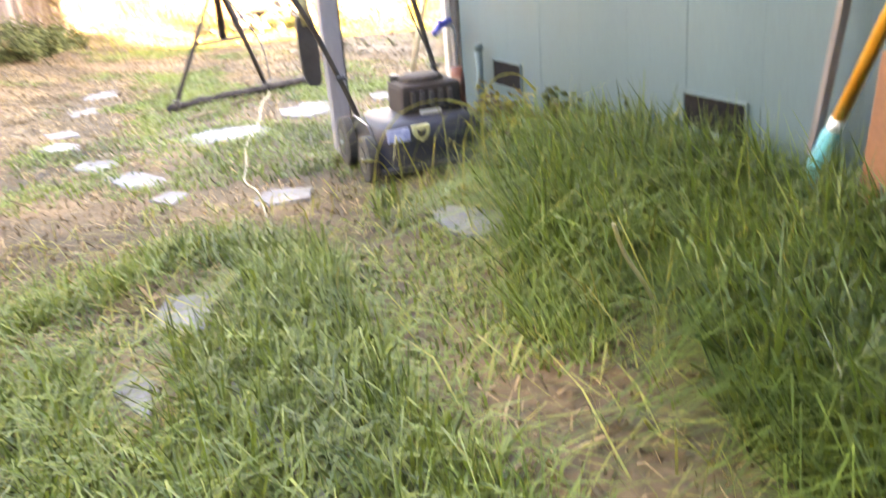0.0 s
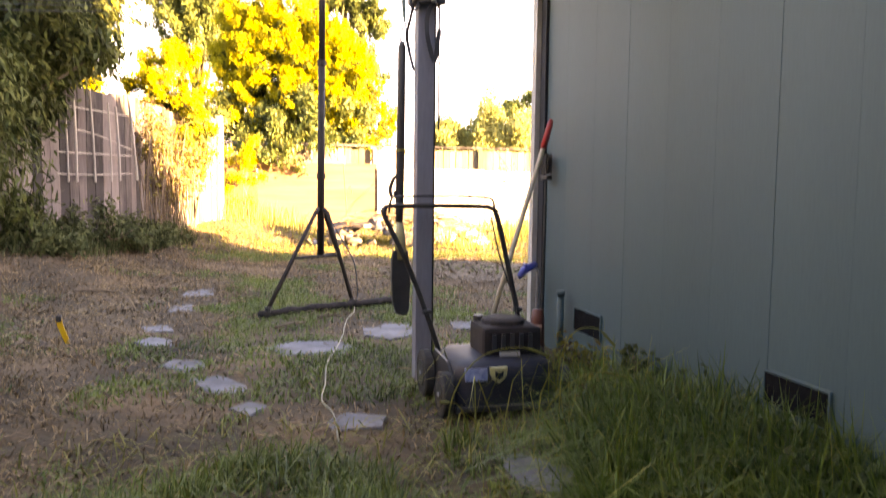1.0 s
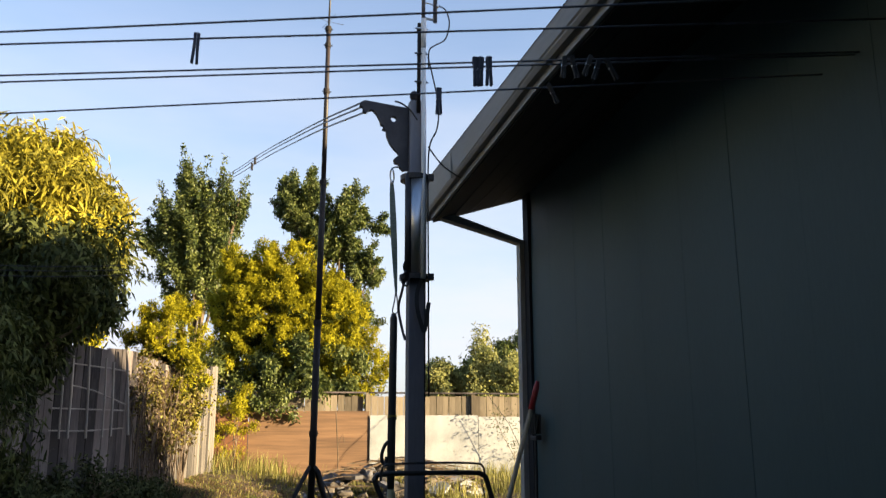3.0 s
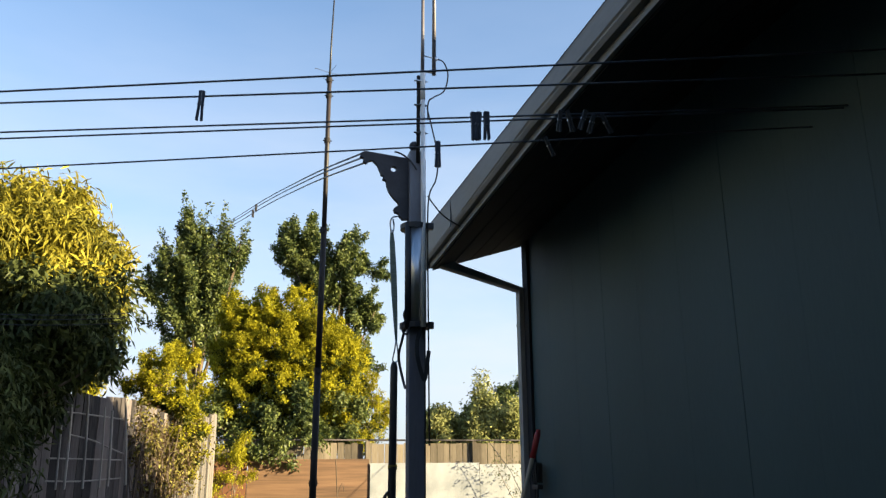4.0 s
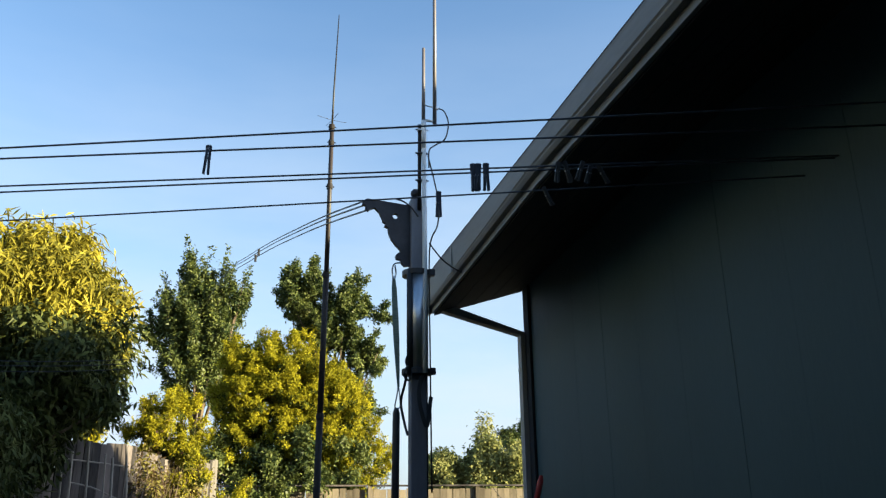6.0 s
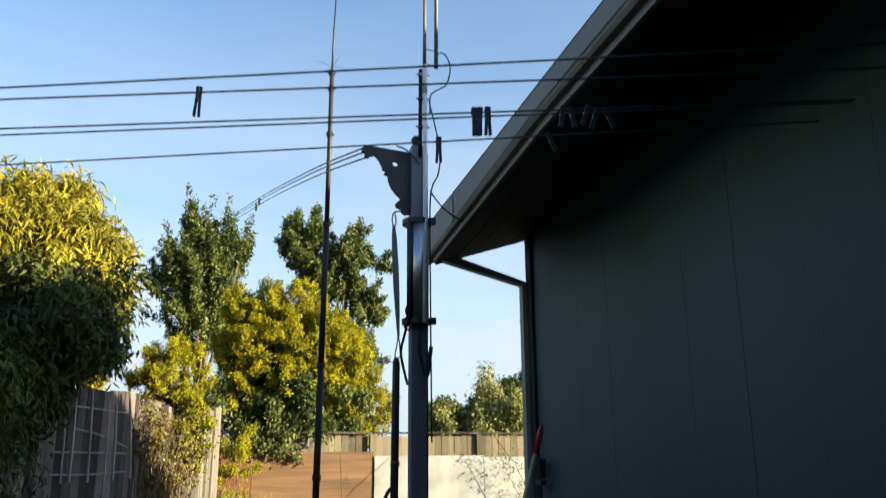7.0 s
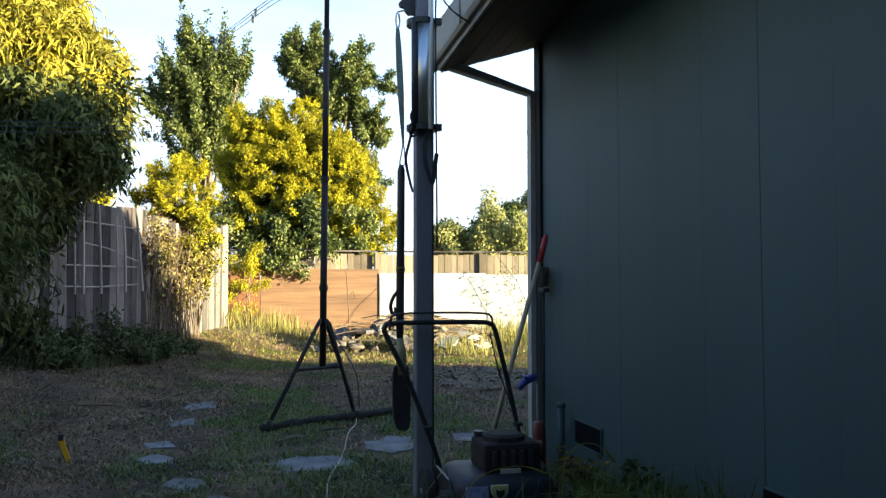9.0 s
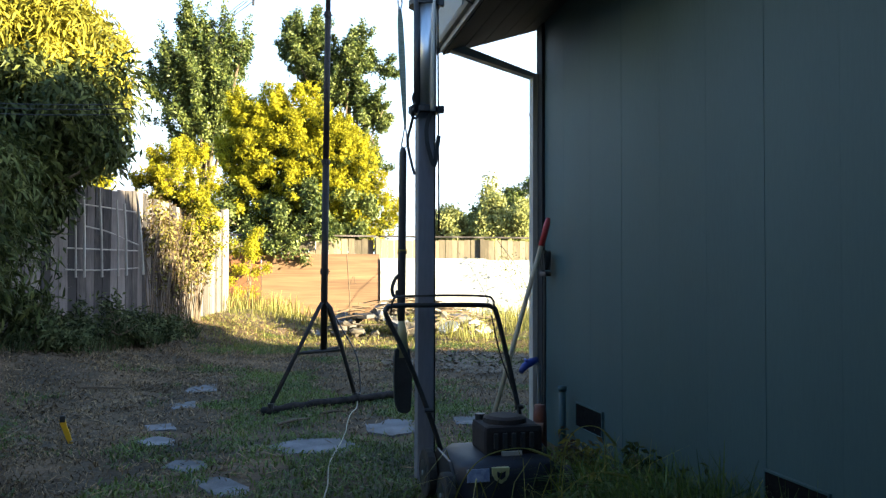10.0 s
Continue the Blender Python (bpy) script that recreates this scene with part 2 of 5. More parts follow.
def sag(a, b, drop, n=12):
    """Points of a hanging line from a to b."""
    a, b = Vector(a), Vector(b)
    return [a.lerp(b, i / n) - Vector((0, 0, drop * 4 * (i / n) * (1 - i / n))) for i in range(n + 1)]


def smooth_path(points, n=8):
    """Points of a smooth curve through the given ones."""
    p = [Vector(q) for q in points]
    p = [2 * p[0] - p[1]] + p + [2 * p[-1] - p[-2]]
    out = []
    for i in range(1, len(p) - 2):
        for k in range(n):
            t = k / n
            out.append(0.5 * (2 * p[i] + (p[i + 1] - p[i - 1]) * t + (2 * p[i - 1] - 5 * p[i] + 4 * p[i + 1] - p[i + 2]) * t * t
                              + (3 * p[i] - p[i - 1] - 3 * p[i + 1] + p[i + 2]) * t ** 3))
    return out + [p[-2]]


def step01(x):
    x = np.clip(x, 0, 1)
    return x * x * (3 - 2 * x)


def ground_z(x, y):
    """The lie of the yard: flat by the house, rising to a low bank along the side fence."""
    x, y = np.asarray(x, float), np.asarray(y, float)
    side = -1.87 + (y - 11.0) * 0.34 - x
    bank = 0.36 * step01((side + 2.2) / 2.4) * step01((y - 5.5) / 4.0) * step01((19.5 - y) / 3.0)
    bumps = 0.012 * np.sin(x * 3.1 + y * 1.7) * np.sin(y * 2.3 - x) + 0.008 * np.sin(x * 7.3) * np.sin(y * 6.1)
    return bank + bumps * step01((y + 4) / 4)


# ---------------------------------------------------------------- ground
def build_ground():
    near_x, near_y = np.arange(-12, 14.01, 0.16), np.arange(-8, 24.01, 0.16)
    xs = np.concatenate([[-1500, -400, -120, -40, -20], near_x, [20, 40, 120, 400, 1500]])
    ys = np.concatenate([[-1500, -400, -120, -40, -16], near_y, [30, 45, 90, 400, 1500]])
    gx, gy = np.meshgrid(xs, ys)
    gz = ground_z(gx, gy)
    verts = np.stack([gx, gy, gz], -1).reshape(-1, 3)
    w, h = len(xs), len(ys)
    i = (np.arange(h - 1)[:, None] * w + np.arange(w - 1)[None, :]).ravel()
    faces = np.stack([i, i + 1, i + w + 1, i + w], 1)
    me = quads("ground", verts, faces, M["soil"])
    for f in me.polygons:
        f.use_smooth = True
    tagged(new("ground", me), "dry dusty yard ground with patchy worn grass", "ground", kind="structure")


build_ground()

# ---------------------------------------------------------------- house
WALL_X, WALL_END = 2.14, 5.50
HOUSE_BACK, HOUSE_NEAR = 14.0, -7.0


def eave_drop(y):
    """The lower edges of the eave sink a little towards the far corner."""
    return -0.045 * max(0.0, y - 3.4)


def along_eave(name, sec, far, material, parent, label="", sink=()):
    """One length of the eave: a section (x, z) drawn out along y; corners listed in sink follow the sinking edge."""
    bm = bmesh.new()
    rings = [[bm.verts.new((x, y, z + (eave_drop(y) if k in sink else 0.0))) for k, (x, z) in enumerate(sec)] for y in (HOUSE_NEAR, 3.4, far)]
    n = len(sec)
    for r0, r1 in zip(rings, rings[1:]):
        for k in range(n):
            bm.faces.new((r0[k], r0[(k + 1) % n], r1[(k + 1) % n], r1[k]))
    bm.faces.new(rings[0][::-1])
    bm.faces.new(rings[-1])
    return part(name, bm, material, parent, label)


def build_house():
    house = thing("house", (WALL_X, WALL_END, 0), "sage green house with grooved siding and a low dark roof", "house")
    bm = bmesh.new()
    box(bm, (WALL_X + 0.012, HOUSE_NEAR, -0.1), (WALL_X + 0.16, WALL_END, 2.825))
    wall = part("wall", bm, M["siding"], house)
    for y in (WALL_END - 0.15, HOUSE_NEAR):
        bm = bmesh.new()
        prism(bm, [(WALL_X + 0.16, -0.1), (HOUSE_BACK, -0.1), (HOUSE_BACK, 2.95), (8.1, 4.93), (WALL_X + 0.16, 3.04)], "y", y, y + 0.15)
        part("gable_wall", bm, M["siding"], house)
    bm = bmesh.new()
    box(bm, (HOUSE_BACK - 0.15, HOUSE_NEAR + 0.15, -0.1), (HOUSE_BACK, WALL_END - 0.15, 2.8))
    part("back_wall", bm, M["siding"], house)
    # roof: two pitched slabs
    for sec in ([(1.415, 2.885), (8.1, 5.05), (8.1, 4.94), (1.415, 2.862)], [(8.1, 5.05), (14.7, 2.90), (14.7, 2.80), (8.1, 4.94)]):
        bm = bmesh.new()
        prism(bm, sec, "y", HOUSE_NEAR - 0.3, WALL_END + 0.10)
        part("roof", bm, M["roofing"], house, "dark shingled roof slope")
    # soffit boards under the overhang, the eave's shade put into their near-black colour
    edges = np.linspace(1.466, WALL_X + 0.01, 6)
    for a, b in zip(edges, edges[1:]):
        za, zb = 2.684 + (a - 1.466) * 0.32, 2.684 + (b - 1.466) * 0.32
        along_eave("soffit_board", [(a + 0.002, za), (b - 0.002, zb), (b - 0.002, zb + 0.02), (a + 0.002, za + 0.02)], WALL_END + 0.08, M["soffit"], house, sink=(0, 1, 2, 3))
    along_eave("fascia", [(1.446, 2.692), (1.464, 2.692), (1.464, 2.865), (1.446, 2.865)], WALL_END + 0.06, M["gutter"], house, "weathered grey fascia", sink=(0, 1))
    # box gutter with a rolled lip, a step along its face and a flat bottom
    along_eave("gutter", [(1.420, 2.730), (1.445, 2.727), (1.445, 2.737), (1.426, 2.739), (1.412, 2.758), (1.409, 2.840), (1.412, 2.852), (1.404, 2.858), (1.396, 2.850), (1.398, 2.838), (1.402, 2.764), (1.408, 2.756), (1.410, 2.748)],
               WALL_END + 0.07, M["gutter"], house, "weathered grey gutter", sink=(0, 1, 2, 3, 11, 12))
    bm = bmesh.new()
    prism(bm, [(1.405, 2.575), (1.545, 2.655), (1.545, 2.86), (1.405, 2.855)], "y", WALL_END + 0.072, WALL_END + 0.094)
    part("end_board", bm, M["far_wood"], house, "bare brown end board of the eave")
    bm = bmesh.new()
    box(bm, (1.394, 4.80, 2.672), (1.4025, 4.812, 2.855))
    part("gutter_joint", bm, M["trim"], house)
    # downspout: outlet, slanting run back to the corner, then down
    bm = bmesh.new()
    tube(bm, [(1.515, 5.53, 2.76), (1.515, 5.53, 2.63), (2.115, 5.545, 2.462), (2.115, 5.555, 0.30), (2.115, 5.555, 0.04)], 0.04, flat=(0.060, 0.078))
    spout = part("downspout", bm, M["trim"], house, "grey painted metal downspout")
    for z in (2.2, 1.2, 0.45):
        bm = bmesh.new()
        box(bm, (2.084, 5.522, z), (2.146, 5.590, z + 0.025), 0.003)
        part("strap", bm, M["trim"], spout)
    # wide corner board; the corner's shade is put into its dark colour
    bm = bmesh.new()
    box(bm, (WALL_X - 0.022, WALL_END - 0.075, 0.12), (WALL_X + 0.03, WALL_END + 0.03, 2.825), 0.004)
    part("corner_board", bm, M["soffit"], house, "corner trim board, coloured dark for the corner's shade")
    # siding strips with grooves, a wider seam every third strip
    y, k = WALL_END - 0.076, 0
    while y > HOUSE_NEAR + 0.5:
        gap = 0.0034 if k % 3 == 2 else 0.0006
        w = 0.4064 - gap - (0.076 if k == 0 else 0)
        bm = bmesh.new()
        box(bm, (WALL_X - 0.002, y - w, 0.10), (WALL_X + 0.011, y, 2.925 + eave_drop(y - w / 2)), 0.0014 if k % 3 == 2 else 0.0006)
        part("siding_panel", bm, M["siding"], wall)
        y -= w + gap
        k += 1
    return house


build_house()


def build_vent(y0, y1, z0, z1):
    v = thing("foundation_vent", (WALL_X, (y0 + y1) / 2, z0), "dark screened crawl space vent set low in the siding", "vent", "foundation vents")
    x = WALL_X - 0.003
    bm = bmesh.new()
    box(bm, (x - 0.008, y0 + 0.01, z0 + 0.01), (x - 0.001, y1 - 0.01, z1 - 0.01))
    part("screen", bm, M["dark_mesh"], v, "black wire screen")
    for lo, hi in (((x - 0.012, y0, z0), (x, y1, z0 + 0.010)), ((x - 0.012, y0, z1 - 0.010), (x, y1, z1)),
                   ((x - 0.012, y0, z0 + 0.010), (x, y0 + 0.010, z1 - 0.010)), ((x - 0.012, y1 - 0.010, z0 + 0.010), (x, y1, z1 - 0.010))):
        bm = bmesh.new()
        box(bm, lo, hi, 0.003)
        part("frame", bm, M["siding"], v)


build_vent(4.51, 4.89, 0.20, 0.35)
build_vent(2.71, 3.07, 0.25, 0.39)


# ---------------------------------------------------------------- fences
def build_side_fence():
    """Tall grey board fence along the bank, ending in a sunlit stretch."""
    fence = thing("side_fence", (-1.87, 11.0, float(ground_z(-1.87, 11.0))), "tall weathered grey board fence with gaps", "fence")
    run = [(-4.6, 7.6), (-2.5, 10.2), (-1.30, 12.0), (-0.74, 13.6), (-0.20, 16.0)]
    tops = [2.20, 2.18, 2.20, 2.08, 2.25]
    rails = [bmesh.new(), bmesh.new()]
    rnd = random.Random(3)
    for (a, b, ta, tb) in zip(run, run[1:], tops, tops[1:]):
        a3, b3 = Vector((*a, 0)), Vector((*b, 0))
        d = (b3 - a3)
        ln, d = d.length, d.normalized()
        turn = Matrix.Rotation(math.atan2(d.y, d.x), 4, "Z")
        s = 0.0
        while s < ln - 0.05:
            w = min(rnd.uniform(0.125, 0.15), ln - s)
            c = a3 + d * (s + w / 2)
            base = float(ground_z(c.x, c.y))
            top = ta + (tb - ta) * s / ln + rnd.uniform(-0.05, 0.03)
            bm = bmesh.new()
            box(bm, (c.x - w / 2 + 0.004, c.y - 0.009, base), (c.x + w / 2 - 0.004, c.y + 0.009, top), turn=turn @ Matrix.Rotation(rnd.uniform(-0.012, 0.012), 4, "Y"))
            part("board", bm, M["pale_wood" if c.y > 13.3 else "grey_wood"], fence)
            s += w
        off = Vector((-d.y, d.x, 0)) * 0.03
        for rb, z in zip(rails, (0.75, 1.75)):
            tube(rb, [a3 + off + Vector((0, 0, z)), b3 + off + Vector((0, 0, z))], 0.03, flat=(0.04, 0.09))
    for rb in rails:
        part("rail", rb, M["grey_wood"], fence)
    return fence


def build_far_fence():
    fence = thing("back_fence", (3.0, 18.0, 0), "sunlit board fence with a cap rail across the yard", "fence")
    rnd = random.Random(5)
    x = -3.2
    while x < 11.0:
        w = rnd.uniform(0.135, 0.155)
        if not 2.66 < x < 2.80:
            bm = bmesh.new()
            box(bm, (x + 0.004, 17.99, -0.02), (x + w - 0.006, 18.01, 1.80 + rnd.uniform(-0.03, 0.01)), turn=Matrix.Rotation(rnd.uniform(-0.01, 0.01), 4, "Y"))
            part("board", bm, M["far_wood"], fence)
        x += w
    bm = bmesh.new()
    box(bm, (2.60, 18.02, -0.02), (2.86, 18.04, 1.78))
    part("board", bm, M["bark"], fence, "dark board set back behind a gap")
    for x in (-1.9, 0.55, 2.95, 5.35, 7.75, 10.1):
        bm = bmesh.new()
        box(bm, (x - 0.045, 17.93, -0.02), (x + 0.045, 17.985, 1.86), 0.006)
        part("post", bm, M["far_wood"], fence)
    for a, b in ((-3.2, 2.90), (3.0, 11.0)):
        bm = bmesh.new()
        box(bm, (a, 17.90, 1.845), (b, 18.06, 1.88), 0.006)
        part("cap_rail", bm, M["grey_wood"], fence)
    return fence


build_side_fence()
build_far_fence()


def sheet(name, x0, x1, z0, z1, y, m, label, lean=0.0):
    bm = bmesh.new()
    box(bm, (x0, y - 0.008, z0), (x1, y + 0.008, z1), 0.003, turn=Matrix.Rotation(radians(lean), 4, "X"))
    single(name, bm, M[m], ((x0 + x1) / 2, y, z0), label, "board", "sheets leaning on the back fence")


sheet("plywood_sheet", -0.25, 0.42, 0.0, 1.49, 17.80, "ply_red", "reddish brown plywood sheet leaning on the back fence", -1)
sheet("plywood_sheet", 0.435, 2.97, 0.0, 1.465, 17.83, "ply", "raw brown plywood sheet leaning on the back fence", -1)
sheet("white_board", 2.985, 5.42, 0.0, 1.375, 17.80, "white_board", "chalky white sheet leaning on the back fence", -1)
sheet("white_board", 5.435, 7.87, 0.0, 1.345, 17.82, "white_board", "chalky white sheet leaning on the back fence", -1)


# ---------------------------------------------------------------- trees
def leaf_cloud(centres, outs, spread, per, length, width, droop, rng, ragged=0.7):
    """Corners and faces of many small folded leaves round the given centres, turned to the outside of their tufts."""
    c = np.repeat(centres, per, axis=0)
    o = np.repeat(outs, per, axis=0)
    n = len(c)
    c = c + rng.normal(0, 1, (n, 3)) * spread
    up = o + rng.normal(0, ragged, (n, 3))
    up /= np.linalg.norm(up, axis=1, keepdims=True) + 1e-9
    d = rng.normal(0, 1, (n, 3)) + o * 0.5 - np.array([0, 0, droop * 1.5])
    d -= up * np.sum(d * up, 1, keepdims=True) * 0.85
    d /= np.linalg.norm(d, axis=1, keepdims=True) + 1e-9
    side = np.cross(d, up)
    side /= np.linalg.norm(side, axis=1, keepdims=True) + 1e-9
    ln = (length * rng.uniform(0.6, 1.3, n))[:, None]
    wd = (width * rng.uniform(0.7, 1.2, n))[:, None]
    fold = up * wd * 0.3
    a, b = c, c + d * ln + np.array([0, 0, -1]) * ln * 0.12
    l, r = c + d * ln * 0.45 + side * wd / 2 + fold, c + d * ln * 0.45 - side * wd / 2 + fold
    verts = np.stack([a, l, b, r], 1).reshape(-1, 3)
    i = np.arange(n)[:, None] * 4
    return verts, np.concatenate([i, i + 1, i + 2, i + 3], 1)


def crown_points(centre, radii, count, rng, lump=0.35, shell=0.55, seed=0, puff=0.0, sprays=0, rise=0.5, plume=0.0):
    """Clump centres in a lumpy crown, which way each faces, and how far out it sits on its shoot.
    puff: the size of round tufts; sprays: the number of long shoots; plume: the length of upright flame-shaped tufts."""
    if sprays:
        # leafy shoots that fan up and out from the heart of the crown to its outside
        d = rng.normal(0, 1, (sprays, 3)) + np.array([0, 0, rise])
        d /= np.linalg.norm(d, axis=1, keepdims=True)
        reach = np.array([1 + lump * noise.noise(Vector(v) * 2.6 + Vector((seed, seed * 2, 0))) for v in d]) * (0.70 + 0.62 * rng.random(sprays) ** 2)
        radii = np.asarray(radii)
        tip = np.asarray(centre) + d * reach[:, None] * radii
        root = np.asarray(centre) + d * radii * 0.30 - np.array([0, 0, radii[2] * 0.28])
        k = rng.integers(0, sprays, count)
        u = rng.uniform(0, 1, count) ** 0.75
        p = root[k] + (tip[k] - root[k]) * u[:, None] + np.array([0, 0, 1]) * ((u - u * u) * -0.25 * radii[2])[:, None]
        p += rng.normal(0, 1, (count, 3)) * ((puff or 0.15) * (1.08 - u))[:, None]
        o = d[k] + rng.normal(0, 0.5, (count, 3)) + np.array([0, 0, 0.4])
        o /= np.linalg.norm(o, axis=1, keepdims=True)
        return np.concatenate([p, o, u[:, None]], 1)
    tufts = max(6, count // 14) if puff or plume else count
    d = rng.normal(0, 1, (tufts, 3))
    d /= np.linalg.norm(d, axis=1, keepdims=True)
    rad = np.array([1 + lump * noise.noise(Vector(v) * 2.2 + Vector((seed, seed * 2, 0))) + 0.5 * lump * noise.noise(Vector(v) * 5.0 + Vector((0, seed, 9))) for v in d])
    r = rng.uniform(shell ** 3, 1, tufts) ** (1 / 3) * rad
    pts = np.asarray(centre) + d * r[:, None] * np.asarray(radii)
    if not (puff or plume):
        return np.concatenate([pts, d, np.full((count, 1), 0.5)], 1)
    k = rng.integers(0, tufts, count)
    if plume:
        way = d * np.array([0.75, 0.75, 0.45]) + np.array([0, 0, 0.75]) + rng.normal(0, 0.22, (tufts, 3))
        way /= np.linalg.norm(way, axis=1, keepdims=True)
        size = plume * rng.uniform(0.6, 1.3, tufts)
        u = rng.random(count)
        e = rng.normal(0, 1, (count, 3))
        e /= np.linalg.norm(e, axis=1, keepdims=True)
        fat = 0.30 * np.sqrt(np.clip(u, 0.02, 1)) * (1.12 - u) ** 0.7 * 1.6
        p = pts[k] + way[k] * (size[k] * (u - 0.3))[:, None] + e * (size[k] * fat)[:, None]
        o = way[k] * 0.6 + e
        return np.concatenate([p, o / np.linalg.norm(o, axis=1, keepdims=True), u[:, None]], 1)
    e = rng.normal(0, 1, (count, 3)) + d[k] * 0.7 + np.array([0, 0, 0.5])
    e /= np.linalg.norm(e, axis=1, keepdims=True)
    size = puff * rng.uniform(0.6, 1.25, tufts)
    return np.concatenate([pts[k] + e * (size[k] * rng.uniform(0.6, 1.05, count))[:, None], e, np.full((count, 1), 0.5)], 1)


def build_tree(name, base, lobes, m, label, category="tree", clumps=500, per=40, spread=0.12, leaf=(0.09, 0.03), droop=0.3, seed=1, trunk=0.12, group="", limbs=9, lump=0.35, shell=0.55, puff=0.0, ragged=0.6, sprays=0, rise=0.5, blossom="", bloom=0.5, plume=0.0):
    """A tree of a tapered trunk, limbs and a crown of leaf clumps over the given lobes (centre, radii)."""
    rng = np.random.default_rng(seed)
    base = (base[0], base[1], float(ground_z(base[0], base[1])))
    tree = thing(name, base, label, category, group)
    vol = [r[0] * r[1] * r[2] for _, r in lobes]
    pts = np.concatenate([crown_points(c, r, max(20, int(clumps * v / sum(vol))), rng, lump, shell, seed + i, puff, sprays and max(5, int(sprays * v / sum(vol))), rise, plume) for i, ((c, r), v) in enumerate(zip(lobes, vol))])
    pts, outs, along = pts[:, :3], pts[:, 3:6], pts[:, 6]
    bm = bmesh.new()
    top = np.mean([c for c, _ in lobes], 0)
    mid = [base, (base[0] * 0.6 + top[0] * 0.4 + 0.05, base[1] * 0.6 + top[1] * 0.4, base[2] * 0.6 + top[2] * 0.4), tuple(top)]
    path = smooth_path(mid, 5)
    tube(bm, path, [trunk * (1 - 0.75 * i / (len(path) - 1)) for i in range(len(path))], 9)
    part("trunk", bm, M["bark"], tree, smooth=True)
    for k in range(limbs):
        tip = pts[rng.integers(len(pts))]
        start = path[int(rng.integers(len(path) // 3, len(path)))]
        q = [start, start.lerp(Vector(tip), 0.5) + Vector(rng.normal(0, 0.08, 3)), Vector(tip)]
        bm = bmesh.new()
        path2 = smooth_path(q, 4)
        tube(bm, path2, [trunk * 0.35 * (1 - 0.85 * i / (len(path2) - 1)) + 0.004 for i in range(len(path2))], 6)
        part("limb", bm, M["bark"], tree, smooth=True)
    groups = [("crown", pts, outs, m)]
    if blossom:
        # flower heads crowd upper, outer shoots; sunlit tips and shaded insides are coloured in
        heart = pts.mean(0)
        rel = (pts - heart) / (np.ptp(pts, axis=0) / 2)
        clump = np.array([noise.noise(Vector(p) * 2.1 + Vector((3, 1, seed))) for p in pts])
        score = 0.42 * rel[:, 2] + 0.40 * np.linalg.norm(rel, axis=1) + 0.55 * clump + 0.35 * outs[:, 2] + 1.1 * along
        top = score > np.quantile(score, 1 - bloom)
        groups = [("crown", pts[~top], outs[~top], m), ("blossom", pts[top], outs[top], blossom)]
    for part_name, where, facing, leafing in groups:
        v, f = leaf_cloud(where, facing, spread, per, leaf[0], leaf[1], droop, rng, ragged)
        crown = new(part_name, quads(part_name, v - np.array(base), f, M[leafing]))
        crown.parent = tree
        tagged(crown, kind="stuff")
    return tree


# one tree in two colours: sunlight is put into this top's yellow leaves
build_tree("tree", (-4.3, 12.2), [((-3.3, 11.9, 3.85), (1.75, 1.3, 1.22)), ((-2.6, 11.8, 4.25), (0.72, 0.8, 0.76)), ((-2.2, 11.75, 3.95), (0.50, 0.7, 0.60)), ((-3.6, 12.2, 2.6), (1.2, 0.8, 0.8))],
           "leaf_left", "sunlit upper part of a tall wattle, sunlight put into its leaf colour", clumps=2300, per=30, spread=0.10, leaf=(0.17, 0.030), droop=0.75, seed=11, trunk=0.14, lump=0.25, shell=0.75, puff=0.24)
# the same tree's lower part, its shade put into a darker leaf colour
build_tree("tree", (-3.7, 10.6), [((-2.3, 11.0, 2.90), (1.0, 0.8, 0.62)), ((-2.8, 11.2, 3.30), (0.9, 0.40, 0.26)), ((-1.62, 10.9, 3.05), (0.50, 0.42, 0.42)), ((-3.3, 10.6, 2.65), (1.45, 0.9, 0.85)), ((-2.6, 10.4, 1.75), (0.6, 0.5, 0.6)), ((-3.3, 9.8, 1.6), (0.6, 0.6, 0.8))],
           "leaf_shade", "shaded lower part of the wattle leaning over the side fence, shade put into its leaf colour", clumps=1350, per=30, spread=0.12, leaf=(0.14, 0.045), droop=0.6, seed=12, trunk=0.12, lump=0.9, puff=0.22, limbs=16)
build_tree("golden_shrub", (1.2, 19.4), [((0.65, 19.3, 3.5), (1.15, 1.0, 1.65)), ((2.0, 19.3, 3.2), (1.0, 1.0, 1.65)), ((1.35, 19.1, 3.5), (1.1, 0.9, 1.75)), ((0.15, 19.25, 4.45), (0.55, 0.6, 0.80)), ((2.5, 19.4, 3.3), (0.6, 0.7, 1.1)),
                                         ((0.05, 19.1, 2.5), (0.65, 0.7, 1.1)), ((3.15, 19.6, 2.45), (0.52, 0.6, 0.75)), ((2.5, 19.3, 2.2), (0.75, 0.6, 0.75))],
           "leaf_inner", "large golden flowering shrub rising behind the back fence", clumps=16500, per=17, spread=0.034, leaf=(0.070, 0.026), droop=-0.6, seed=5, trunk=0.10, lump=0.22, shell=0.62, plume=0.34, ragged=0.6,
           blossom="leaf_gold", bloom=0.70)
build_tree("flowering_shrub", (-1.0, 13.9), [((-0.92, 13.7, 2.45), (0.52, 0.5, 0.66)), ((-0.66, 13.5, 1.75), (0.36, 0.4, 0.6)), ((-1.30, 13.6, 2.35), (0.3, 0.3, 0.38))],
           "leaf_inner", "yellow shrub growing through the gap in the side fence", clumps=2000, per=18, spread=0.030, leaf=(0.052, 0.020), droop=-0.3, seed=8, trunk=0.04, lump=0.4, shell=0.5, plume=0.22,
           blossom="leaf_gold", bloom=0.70)
